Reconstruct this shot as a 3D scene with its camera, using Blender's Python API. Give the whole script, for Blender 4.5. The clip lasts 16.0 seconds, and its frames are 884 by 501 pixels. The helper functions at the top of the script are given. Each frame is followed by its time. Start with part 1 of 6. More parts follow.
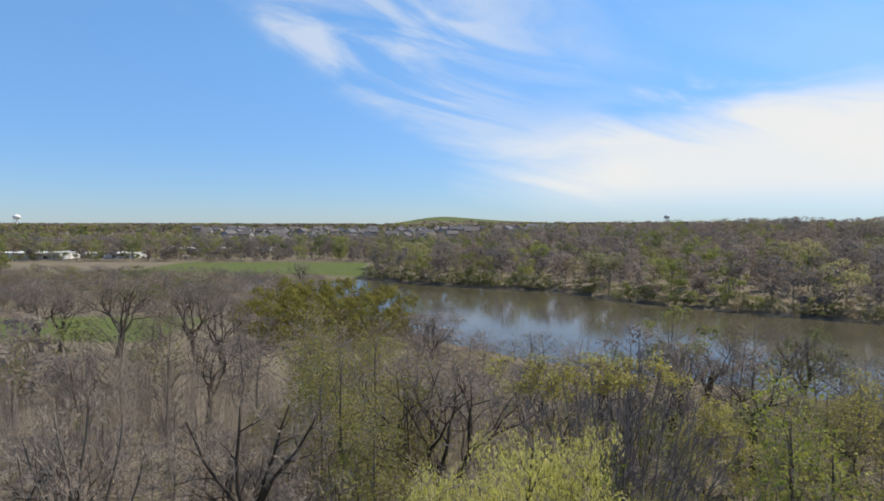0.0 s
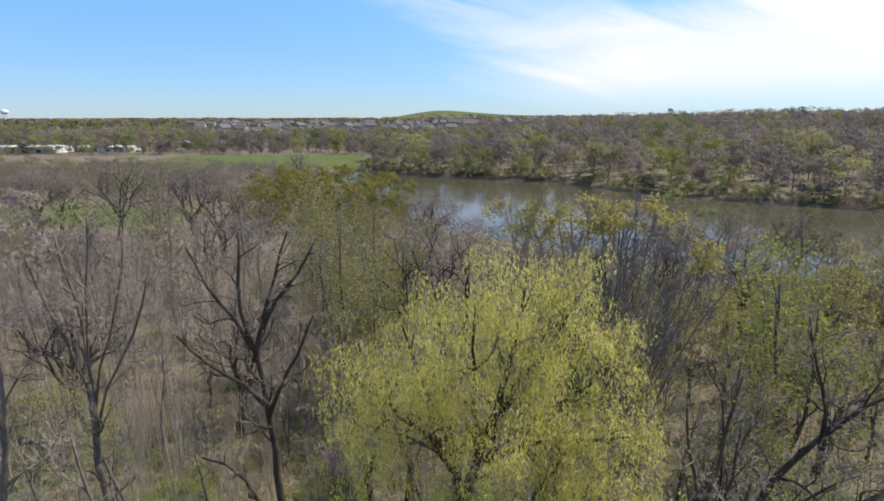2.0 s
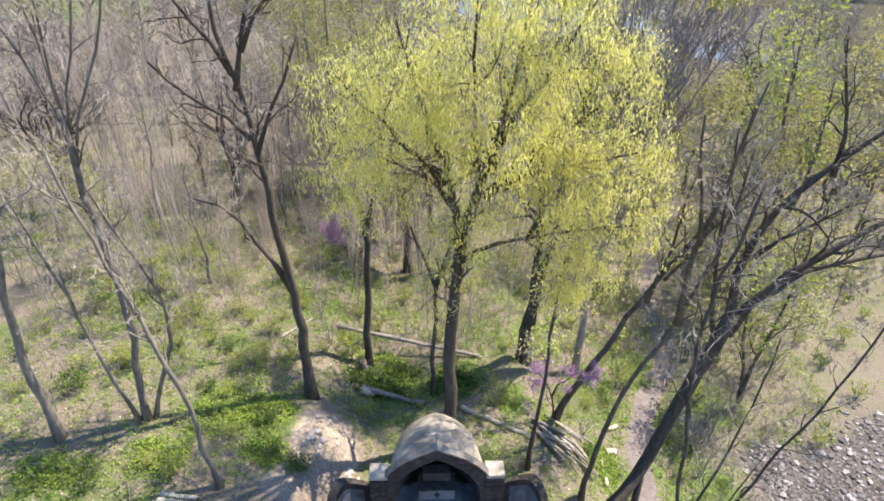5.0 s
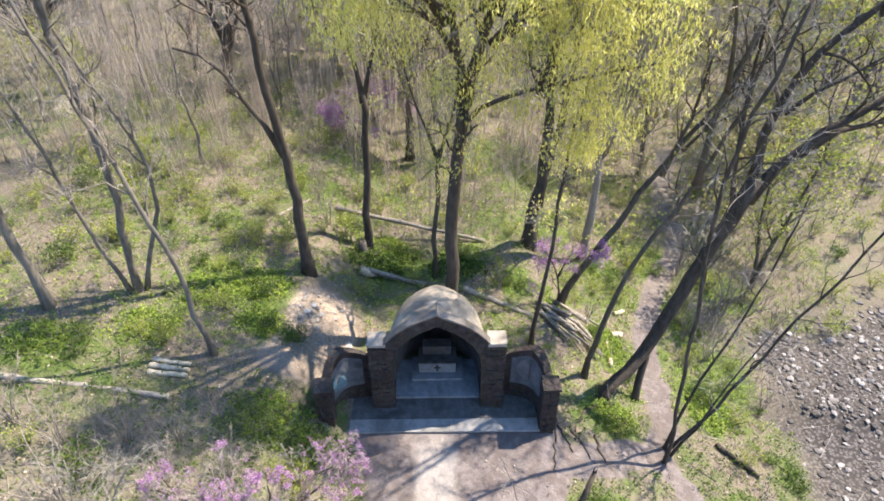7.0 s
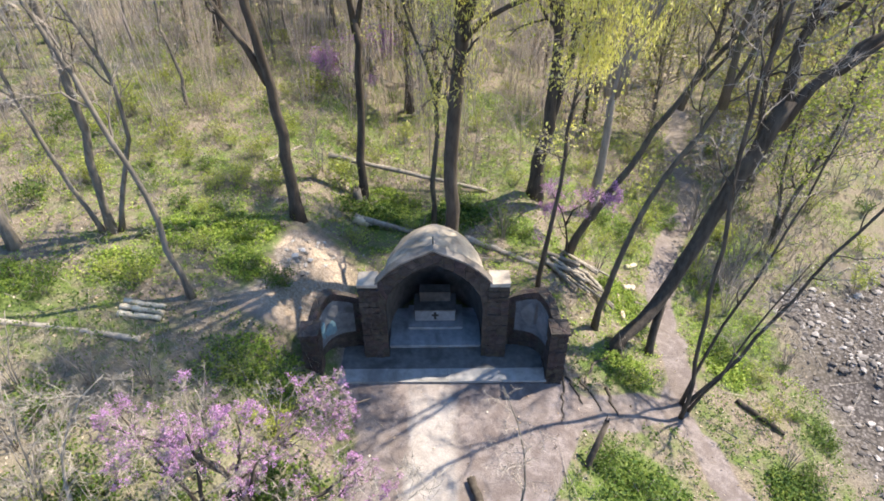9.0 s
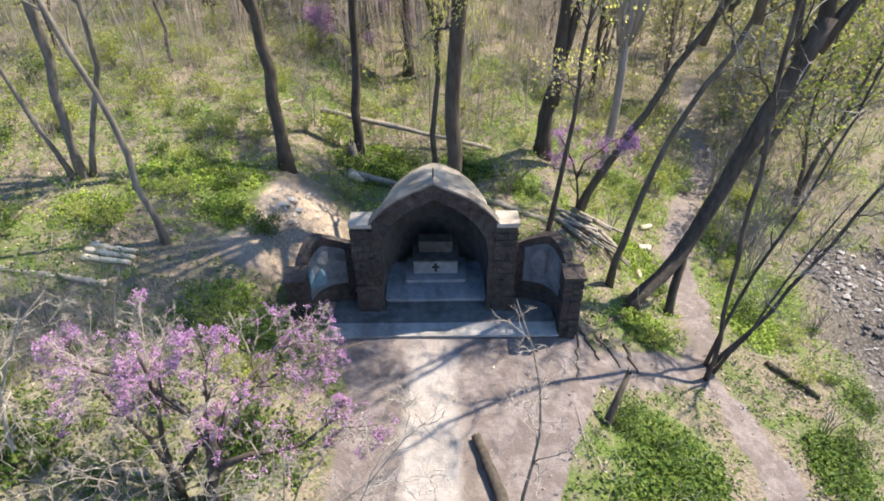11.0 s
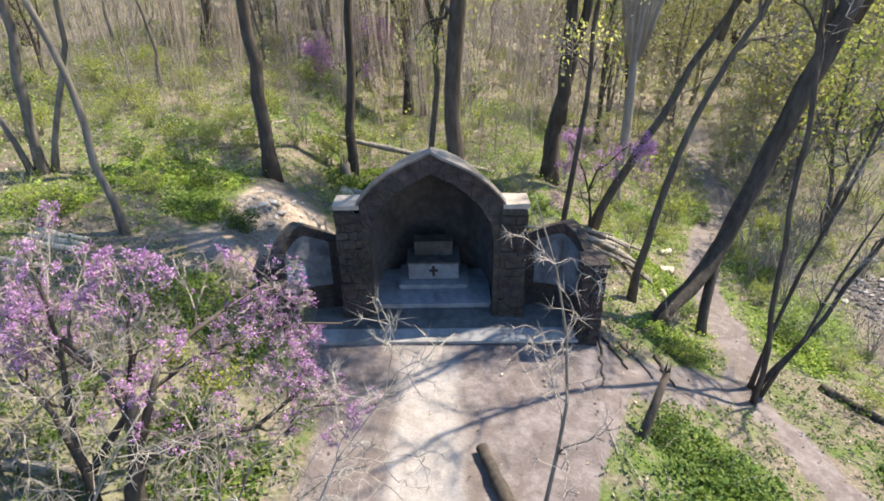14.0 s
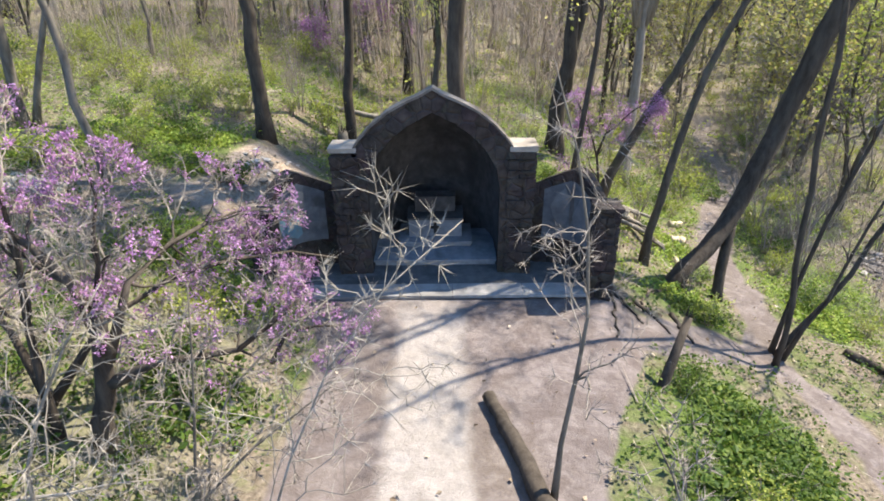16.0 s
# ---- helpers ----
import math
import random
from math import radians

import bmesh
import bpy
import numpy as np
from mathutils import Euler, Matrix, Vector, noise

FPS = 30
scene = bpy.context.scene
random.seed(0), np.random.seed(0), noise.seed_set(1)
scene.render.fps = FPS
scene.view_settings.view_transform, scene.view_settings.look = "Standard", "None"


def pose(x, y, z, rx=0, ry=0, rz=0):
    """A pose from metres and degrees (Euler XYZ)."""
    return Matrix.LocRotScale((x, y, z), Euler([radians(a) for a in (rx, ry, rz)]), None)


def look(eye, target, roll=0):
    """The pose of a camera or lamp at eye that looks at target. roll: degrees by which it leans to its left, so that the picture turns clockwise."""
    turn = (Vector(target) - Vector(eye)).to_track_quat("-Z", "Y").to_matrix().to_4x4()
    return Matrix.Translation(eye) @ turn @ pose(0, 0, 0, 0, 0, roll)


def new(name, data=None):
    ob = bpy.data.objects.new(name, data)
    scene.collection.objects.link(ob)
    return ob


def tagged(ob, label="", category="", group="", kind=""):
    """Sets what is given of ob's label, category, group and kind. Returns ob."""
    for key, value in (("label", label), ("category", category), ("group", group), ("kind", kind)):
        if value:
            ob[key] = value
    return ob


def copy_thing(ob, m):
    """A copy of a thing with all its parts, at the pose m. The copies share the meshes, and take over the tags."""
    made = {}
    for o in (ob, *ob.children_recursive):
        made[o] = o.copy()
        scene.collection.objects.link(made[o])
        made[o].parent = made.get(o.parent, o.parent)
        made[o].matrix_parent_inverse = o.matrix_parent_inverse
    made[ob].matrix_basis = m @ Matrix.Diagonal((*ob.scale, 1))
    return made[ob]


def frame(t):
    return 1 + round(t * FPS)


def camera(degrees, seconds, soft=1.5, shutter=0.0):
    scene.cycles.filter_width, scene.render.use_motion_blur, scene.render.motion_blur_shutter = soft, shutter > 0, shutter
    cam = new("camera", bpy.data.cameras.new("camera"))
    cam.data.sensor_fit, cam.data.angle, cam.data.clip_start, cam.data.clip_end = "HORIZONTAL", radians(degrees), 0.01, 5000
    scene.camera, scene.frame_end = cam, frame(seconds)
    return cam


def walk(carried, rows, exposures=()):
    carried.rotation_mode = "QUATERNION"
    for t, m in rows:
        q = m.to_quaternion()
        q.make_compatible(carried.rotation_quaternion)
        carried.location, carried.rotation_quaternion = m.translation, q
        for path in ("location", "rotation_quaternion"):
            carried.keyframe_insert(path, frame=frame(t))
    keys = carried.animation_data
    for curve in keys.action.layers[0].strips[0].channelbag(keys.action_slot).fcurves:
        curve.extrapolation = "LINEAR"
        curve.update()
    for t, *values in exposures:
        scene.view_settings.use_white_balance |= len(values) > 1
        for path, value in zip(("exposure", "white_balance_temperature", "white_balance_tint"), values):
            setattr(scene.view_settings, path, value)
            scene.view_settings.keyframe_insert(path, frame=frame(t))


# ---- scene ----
cam = camera(71.7, 16.0, soft=1.8)
EXPOSURES = [(0, 0.1, 6900, 9), (1, 0.2, 6900, 9), (2, 0.34, 6800, 9), (3, 0.72, 6700, 10), (4, 1.22, 6650, 10), (5, 1.48, 6650, 10), (8, 1.5, 6850, 9), (11.5, 1.46, 6850, 8), (16, 1.44, 6800, 7)]
PATH = [
    (0, (-0.061, -0.725, 21.265), (-0.038, 1.273, 21.177), 0.1),
    (0.5, (0.004, -0.794, 20.778), (0.028, 1.2, 20.626), -0.0),
    (1, (0.037, -0.804, 20.3), (0.062, 1.181, 20.053), -0.0),
    (1.5, (0.026, -0.796, 19.83), (0.051, 1.175, 19.492), -0.1),
    (2, (0.013, -0.812, 19.376), (0.039, 1.142, 18.953), -0.1),
    (2.5, (0.05, -0.722, 18.908), (0.076, 1.211, 18.395), -0.2),
    (3, (0.07, -0.722, 18.348), (0.093, 1.184, 17.742), -0.3),
    (3.5, (0.054, -0.696, 17.866), (0.079, 1.178, 17.17), -0.3),
    (4, (0.0, -0.669, 17.459), (0.029, 1.172, 16.678), -0.4),
    (4.5, (-0.054, -0.637, 17.167), (-0.019, 1.159, 16.288), -0.4),
    (5, (-0.085, -0.562, 16.783), (-0.047, 1.183, 15.806), -0.3),
    (5.2, (-0.162, -0.511, 16.724), (-0.119, 1.207, 15.702), -0.4),
    (7.3, (0.139, -0.47, 14.448), (0.146, 1.128, 13.245), -0.4),
    (7.5, (0.198, -0.37, 14.277), (0.201, 1.222, 13.066), -0.5),
    (8, (0.252, -0.285, 13.769), (0.25, 1.303, 12.553), -0.5),
    (8.5, (0.241, -0.179, 13.246), (0.238, 1.405, 12.025), -0.6),
    (9, (0.24, -0.109, 12.716), (0.237, 1.472, 11.492), -0.6),
    (11.5, (0.216, 0.253, 10.043), (0.209, 1.848, 8.836), -0.8),
    (12, (0.237, 0.3, 9.525), (0.229, 1.903, 8.329), -0.9),
    (12.5, (0.276, 0.349, 9.026), (0.266, 1.958, 7.838), -1.0),
    (13, (0.284, 0.423, 8.554), (0.273, 2.078, 7.431), -0.8),
    (13.5, (0.291, 0.52, 8.079), (0.278, 2.243, 7.064), -0.8),
    (14, (0.274, 0.542, 7.601), (0.263, 2.3, 6.646), -0.8),
    (14.5, (0.274, 0.577, 7.18), (0.26, 2.333, 6.224), -1.0),
    (15, (0.243, 0.58, 6.807), (0.231, 2.335, 5.847), -0.9),
    (15.5, (0.241, 0.578, 6.371), (0.227, 2.348, 5.439), -1.0),
    (16, (0.193, 0.646, 6.166), (0.185, 2.421, 5.245), -0.7),
]
walk(cam, [(t, look(eye, target, roll)) for t, eye, target, roll in PATH], EXPOSURES)

# ---- world and sun ----
SUN_DIR = Vector((1.0, 0.43, 1.59)).normalized()
SUN_EL = math.asin(SUN_DIR.z)
SUN_ROT = math.atan2(SUN_DIR.x, SUN_DIR.y)

world = bpy.data.worlds.new("sky")
scene.world = world
world.use_nodes = True
wn, wl = world.node_tree.nodes, world.node_tree.links
wn.clear()
w_out = wn.new("ShaderNodeOutputWorld")
w_bg = wn.new("ShaderNodeBackground")
w_sky = wn.new("ShaderNodeTexSky")
w_sky.sky_type = "NISHITA"
w_sky.sun_disc = False
w_sky.sun_elevation = SUN_EL
w_sky.sun_rotation = SUN_ROT
w_sky.air_density, w_sky.dust_density, w_sky.ozone_density = 1.0, 0.05, 4.0
w_bg.inputs[1].default_value = 0.082


def wmath(op, a, b=None, clamp=False):
    n = wn.new("ShaderNodeMath")
    n.operation, n.use_clamp = op, clamp
    for i, v in enumerate((a, b)):
        if v is None:
            continue
        if isinstance(v, (int, float)):
            n.inputs[i].default_value = v
        else:
            wl.new(v, n.inputs[i])
    return n.outputs[0]


def wramp(value, lo, hi):
    n = wn.new("ShaderNodeMapRange")
    n.interpolation_type = "SMOOTHSTEP"
    n.inputs[1].default_value, n.inputs[2].default_value = lo, hi
    wl.new(value, n.inputs[0])
    return n.outputs[0]


w_tc = wn.new("ShaderNodeTexCoord")
w_sep = wn.new("ShaderNodeSeparateXYZ")
wl.new(w_tc.outputs["Generated"], w_sep.inputs[0])
w_az = wmath("ARCTAN2", w_sep.outputs[0], w_sep.outputs[1])
w_el = wmath("ARCSINE", w_sep.outputs[2])
w_vec = wn.new("ShaderNodeCombineXYZ")
# the cloud bands run up to the left: shear the elevation by the azimuth
w_shear = wmath("ADD", w_el, wmath("MULTIPLY", w_az, 0.25))
wl.new(wmath("MULTIPLY", w_az, 3.2), w_vec.inputs[0])
wl.new(wmath("MULTIPLY", w_shear, 12.0), w_vec.inputs[1])


def wnoise(scale, detail, rough, distort):
    n = wn.new("ShaderNodeTexNoise")
    n.inputs["Scale"].default_value, n.inputs["Detail"].default_value = scale, detail
    n.inputs["Roughness"].default_value, n.inputs["Distortion"].default_value = rough, distort
    wl.new(w_vec.outputs[0], n.inputs["Vector"])
    return n.outputs[0]


w_n1 = wnoise(0.7, 5, 0.5, 0.6)
w_n2 = wnoise(1.1, 7, 0.55, 1.2)
w_off1, w_off2 = wmath("SUBTRACT", w_n1, 0.5), wmath("SUBTRACT", w_n2, 0.5)
# broad bright bank low to the right, its upper edge rising to the right
w_edge = wmath("ADD", wmath("ADD", w_el, wmath("MULTIPLY", w_az, -0.06)), wmath("MULTIPLY", w_off2, 0.16))
w_bank = wmath("MULTIPLY", wramp(wmath("ADD", w_az, wmath("MULTIPLY", w_off1, 0.55)), 0.0, 0.3),
               wmath("MULTIPLY", wramp(w_edge, 0.19, 0.10), wramp(w_el, 0.0, 0.07)))
# thin streaks that drift across the middle
w_band = wmath("ADD", w_el, wmath("ADD", wmath("MULTIPLY", w_az, 0.5), wmath("MULTIPLY", w_off1, 0.35)))
w_streak = wmath("MULTIPLY", wramp(w_n2, 0.36, 0.72), wmath("MULTIPLY", wramp(w_band, 0.10, 0.2), wramp(wmath("ADD", w_az, wmath("MULTIPLY", w_off2, 0.5)), 0.42, 0.05)))
w_veil = wmath("MULTIPLY", wramp(w_n1, 0.35, 0.75), wramp(w_az, -0.25, 0.25))
w_cloud = wmath("ADD", wmath("MULTIPLY", w_bank, 0.9), wmath("ADD", wmath("MULTIPLY", w_streak, 0.55), wmath("MULTIPLY", w_veil, 0.12)), clamp=True)
# clear spring air: deeper blue aloft, pale blue at the skyline
w_tint = wn.new("ShaderNodeValToRGB")
for k, (p, c) in zip(w_tint.color_ramp.elements, ((0.0, (0.33, 0.45, 0.70, 1)), (1.0, (0.58, 0.82, 0.98, 1)))):
    k.position, k.color = p, c
wl.new(wramp(w_el, -0.02, 0.38), w_tint.inputs[0])
w_clear = wn.new("ShaderNodeMix")
w_clear.data_type, w_clear.blend_type = "RGBA", "MULTIPLY"
w_clear.inputs[0].default_value = 1.0
wl.new(w_sky.outputs[0], w_clear.inputs[6])
wl.new(w_tint.outputs[0], w_clear.inputs[7])
w_twice = wn.new("ShaderNodeMix")
w_twice.data_type, w_twice.blend_type = "RGBA", "MULTIPLY"
w_twice.inputs[0].default_value = 1.0
w_twice.inputs[7].default_value = (2.15, 2.15, 2.15, 1)
w_twice.clamp_result = False
wl.new(w_clear.outputs[2], w_twice.inputs[6])
w_mix = wn.new("ShaderNodeMix")
w_mix.data_type = "RGBA"
wl.new(w_cloud, w_mix.inputs[0])
wl.new(w_twice.outputs[2], w_mix.inputs[6])
w_mix.inputs[7].default_value = (9.6, 9.9, 10.3, 1)
wl.new(w_mix.outputs[2], w_bg.inputs[0])
wl.new(w_bg.outputs[0], w_out.inputs[0])

sun = new("sun", bpy.data.lights.new("sun", "SUN"))
sun.data.energy, sun.data.angle, sun.data.color = 5.3, radians(0.6), (1.0, 0.94, 0.84)
sun.matrix_world = look(SUN_DIR * 60, (0, 0, 0))


# ---- materials ----
class Nodes:
    """A short hand for one node material."""

    def __init__(self, name, rough=0.9, metal=0.0, spec=0.3):
        self.m = bpy.data.materials.new(name)
        self.m.use_nodes = True
        self.t = self.m.node_tree
        self.n, self.l = self.t.nodes, self.t.links
        self.b = self.n["Principled BSDF"]
        self.b.inputs["Roughness"].default_value = rough
        self.b.inputs["Metallic"].default_value = metal
        self.b.inputs["Specular IOR Level"].default_value = spec
        self.geo = self.n.new("ShaderNodeTexCoord")
        self.obj = self.geo.outputs["Object"]

    def link(self, v, sock):
        if isinstance(v, (int, float)):
            sock.default_value = v
        elif isinstance(v, tuple):
            sock.default_value = (*v, 1) if len(v) == 3 else v
        else:
            self.l.new(v, sock)

    def noise(self, scale, detail=5, rough=0.6, distort=0.0, vec=None, stretch=None):
        n = self.n.new("ShaderNodeTexNoise")
        n.inputs["Scale"].default_value, n.inputs["Detail"].default_value = scale, detail
        n.inputs["Roughness"].default_value, n.inputs["Distortion"].default_value = rough, distort
        v = vec or self.obj
        if stretch:
            mp = self.n.new("ShaderNodeMapping")
            mp.inputs["Scale"].default_value = stretch
            self.l.new(v, mp.inputs[0])
            v = mp.outputs[0]
        self.l.new(v, n.inputs["Vector"])
        return n.outputs[0]

    def voronoi(self, scale, feature="F1", out=0, vec=None):
        n = self.n.new("ShaderNodeTexVoronoi")
        n.feature = feature
        n.inputs["Scale"].default_value = scale
        self.l.new(vec or self.obj, n.inputs["Vector"])
        return n.outputs[out]

    def attr(self, name):
        n = self.n.new("ShaderNodeAttribute")
        n.attribute_name = name
        return n

    def random(self):
        return self.n.new("ShaderNodeObjectInfo").outputs["Random"]

    def island(self):
        return self.n.new("ShaderNodeNewGeometry").outputs["Random Per Island"]

    def remap(self, v, lo, hi, to0=0.0, to1=1.0):
        n = self.n.new("ShaderNodeMapRange")
        n.interpolation_type = "SMOOTHSTEP"
        self.link(v, n.inputs[0])
        for i, k in enumerate((lo, hi, to0, to1)):
            n.inputs[i + 1].default_value = k
        return n.outputs[0]

    def math(self, op, a, b):
        n = self.n.new("ShaderNodeMath")
        n.operation = op
        self.link(a, n.inputs[0]), self.link(b, n.inputs[1])
        return n.outputs[0]

    def mix(self, f, a, b, mode="MIX"):
        n = self.n.new("ShaderNodeMix")
        n.data_type, n.blend_type = "RGBA", mode
        self.link(f, n.inputs[0]), self.link(a, n.inputs[6]), self.link(b, n.inputs[7])
        return n.outputs[2]

    def ramp(self, v, *stops):
        n = self.n.new("ShaderNodeValToRGB")
        e = n.color_ramp.elements
        while len(e) < len(stops):
            e.new(0.5)
        for k, (p, c) in zip(e, stops):
            k.position, k.color = p, (*c, 1)
        self.link(v, n.inputs[0])
        return n.outputs[0]

    def bump(self, h, strength=0.4, dist=0.02):
        n = self.n.new("ShaderNodeBump")
        n.inputs["Strength"].default_value, n.inputs["Distance"].default_value = strength, dist
        self.l.new(h, n.inputs["Height"])
        self.l.new(n.outputs[0], self.b.inputs["Normal"])

    def colour(self, c):
        self.link(c, self.b.inputs["Base Color"])
        return c

    def translucent(self, c, amount=0.4):
        t = self.n.new("ShaderNodeBsdfTranslucent")
        self.link(c, t.inputs[0])
        mx = self.n.new("ShaderNodeMixShader")
        mx.inputs[0].default_value = amount
        out = self.n["Material Output"]
        self.l.new(self.b.outputs[0], mx.inputs[1])
        self.l.new(t.outputs[0], mx.inputs[2])
        self.l.new(mx.outputs[0], out.inputs[0])


def bark(name, dark, light, moss=0.0):
    k = Nodes(name, 0.95, spec=0.15)
    g = k.noise(9, 7, 0.65, stretch=(1, 1, 0.22))
    c = k.ramp(g, (0.3, dark), (0.7, light))
    c = k.mix(k.math("MULTIPLY", k.remap(k.noise(1.3, 3), 0.45, 0.75), 0.45), c, tuple(min(1, v * 1.35) for v in light))
    c = k.mix(k.math("MULTIPLY", k.random(), 0.35), c, tuple(v * 0.6 for v in dark))
    if moss:
        c = k.mix(k.math("MULTIPLY", k.remap(k.noise(2.2, 4), 0.5, 0.7), moss), c, (0.10, 0.12, 0.04))
    k.colour(c)
    k.bump(g, 0.7, 0.03)
    return k.m


def leafy(name, a, b, c=None, amount=0.45):
    k = Nodes(name, 0.6, spec=0.25)
    col = k.ramp(k.island(), (0.0, a), (0.55, b), (1.0, c or b))
    col = k.mix(k.math("MULTIPLY", k.remap(k.noise(0.8, 3), 0.4, 0.7), 0.35), col, tuple(v * 0.6 for v in a))
    k.colour(col)
    k.translucent(col, amount)
    return k.m


M_BARK_GREY = bark("bark_grey", (0.07, 0.058, 0.046), (0.235, 0.20, 0.163))
M_BARK_DARK = bark("bark_dark", (0.03, 0.023, 0.018), (0.10, 0.08, 0.063))
M_BARK_MOSS = bark("bark_moss", (0.04, 0.032, 0.025), (0.13, 0.105, 0.08), 0.35)
M_TWIG = bark("twig", (0.14, 0.115, 0.096), (0.33, 0.28, 0.235))
M_TWIG_MAUVE = bark("twig_mauve", (0.17, 0.14, 0.135), (0.34, 0.295, 0.285))
M_TWIG_PALE = bark("twig_pale", (0.15, 0.128, 0.104), (0.35, 0.308, 0.258))
M_DEADWOOD = bark("dead_wood", (0.12, 0.10, 0.08), (0.36, 0.31, 0.25))
M_CUTWOOD = bark("cut_wood", (0.30, 0.235, 0.16), (0.58, 0.49, 0.36))
M_MAPLE = leafy("maple_leaf", (0.52, 0.50, 0.11), (0.66, 0.61, 0.17), (0.74, 0.67, 0.32), 0.66)
M_BUD = leafy("spring_bud", (0.20, 0.22, 0.05), (0.32, 0.30, 0.08), (0.36, 0.28, 0.12))
M_BUD_GOLD = leafy("golden_bud", (0.32, 0.29, 0.07), (0.46, 0.41, 0.11), (0.50, 0.43, 0.17), 0.45)
M_HERB = leafy("herb_leaf", (0.036, 0.07, 0.012), (0.085, 0.14, 0.021), (0.175, 0.215, 0.04))
M_LIME = leafy("lime_herb", (0.11, 0.17, 0.025), (0.23, 0.31, 0.045), (0.38, 0.42, 0.09))
M_SHRUB = leafy("shrub_leaf", (0.20, 0.24, 0.04), (0.30, 0.33, 0.06), (0.42, 0.41, 0.11))
M_REDBUD = leafy("redbud_flower", (0.33, 0.14, 0.30), (0.44, 0.22, 0.41), (0.52, 0.32, 0.48), 0.3)
M_SPRAY = leafy("twig_spray", (0.15, 0.12, 0.108), (0.22, 0.18, 0.16), (0.27, 0.22, 0.19), 0.3)
M_LITTER = leafy("leaf_litter", (0.20, 0.14, 0.09), (0.36, 0.28, 0.20), (0.50, 0.42, 0.32), 0.15)


def stone_material():
    k = Nodes("rubble_stone", 0.92, spec=0.2)
    cell = k.voronoi(4.2, "F1", 1)
    edge = k.voronoi(4.2, "DISTANCE_TO_EDGE", 0)
    c = k.ramp(k.noise(7, 6), (0.3, (0.03, 0.024, 0.022)), (0.7, (0.08, 0.064, 0.056)))
    c = k.mix(0.45, c, k.mix(0.7, cell, (0.6, 0.55, 0.5)), "MULTIPLY")
    c = k.mix(k.remap(edge, 0.0, 0.05, 0.15, 0.0), c, (0.048, 0.04, 0.036))
    c = k.mix(k.math("MULTIPLY", k.remap(k.noise(1.1, 4), 0.5, 0.75), 0.5), c, (0.115, 0.096, 0.082))
    k.colour(c)
    k.bump(k.math("ADD", k.remap(edge, 0.0, 0.12), k.math("MULTIPLY", k.noise(18, 5), 0.7)), 0.75, 0.035)
    return k.m


def concrete(name, a, b, stain):
    k = Nodes(name, 0.88, spec=0.25)
    c = k.ramp(k.noise(5, 8, 0.65), (0.3, a), (0.7, b))
    c = k.mix(k.math("MULTIPLY", k.remap(k.noise(0.9, 5, 0.6, 0.6), 0.45, 0.68), 0.75), c, stain)
    k.colour(c)
    k.bump(k.noise(30, 6), 0.35, 0.01)
    return k.m


M_STONE = stone_material()
M_VAULT = concrete("vault_concrete", (0.18, 0.148, 0.115), (0.33, 0.28, 0.225), (0.085, 0.066, 0.052))
M_PLASTER = concrete("old_plaster", (0.075, 0.083, 0.095), (0.15, 0.16, 0.175), (0.045, 0.042, 0.042))
M_CAP = concrete("cap_stone", (0.22, 0.185, 0.15), (0.36, 0.31, 0.26), (0.09, 0.072, 0.06))
M_STEP = concrete("step_concrete", (0.16, 0.17, 0.185), (0.26, 0.27, 0.285), (0.09, 0.09, 0.095))
# shade inside the vault put into the colour; also dark mural paint
M_SHADE_PAINT = concrete("shade_dark_lining", (0.06, 0.054, 0.052), (0.13, 0.12, 0.115), (0.045, 0.04, 0.038))
# lighter copy of the platform floor, sunlight put into the colour
M_EDGE = concrete("edge_concrete", (0.19, 0.18, 0.172), (0.30, 0.285, 0.275), (0.11, 0.102, 0.096))
# dirty floor with the shrine's shade put into the colour
M_FLOOR = concrete("grimy_shaded_floor", (0.065, 0.062, 0.062), (0.13, 0.125, 0.12), (0.04, 0.036, 0.034))
M_IRON = concrete("dark_iron", (0.02, 0.018, 0.016), (0.05, 0.042, 0.036), (0.08, 0.045, 0.03))
M_MURAL_BLUE = concrete("faded_blue_paint", (0.08, 0.15, 0.185), (0.15, 0.24, 0.28), (0.13, 0.145, 0.15))
M_MURAL_PALE = concrete("faded_pale_paint", (0.11, 0.113, 0.12), (0.18, 0.18, 0.187), (0.075, 0.075, 0.075))
M_COPING = concrete("coping_stone", (0.085, 0.068, 0.056), (0.16, 0.135, 0.115), (0.24, 0.21, 0.185))


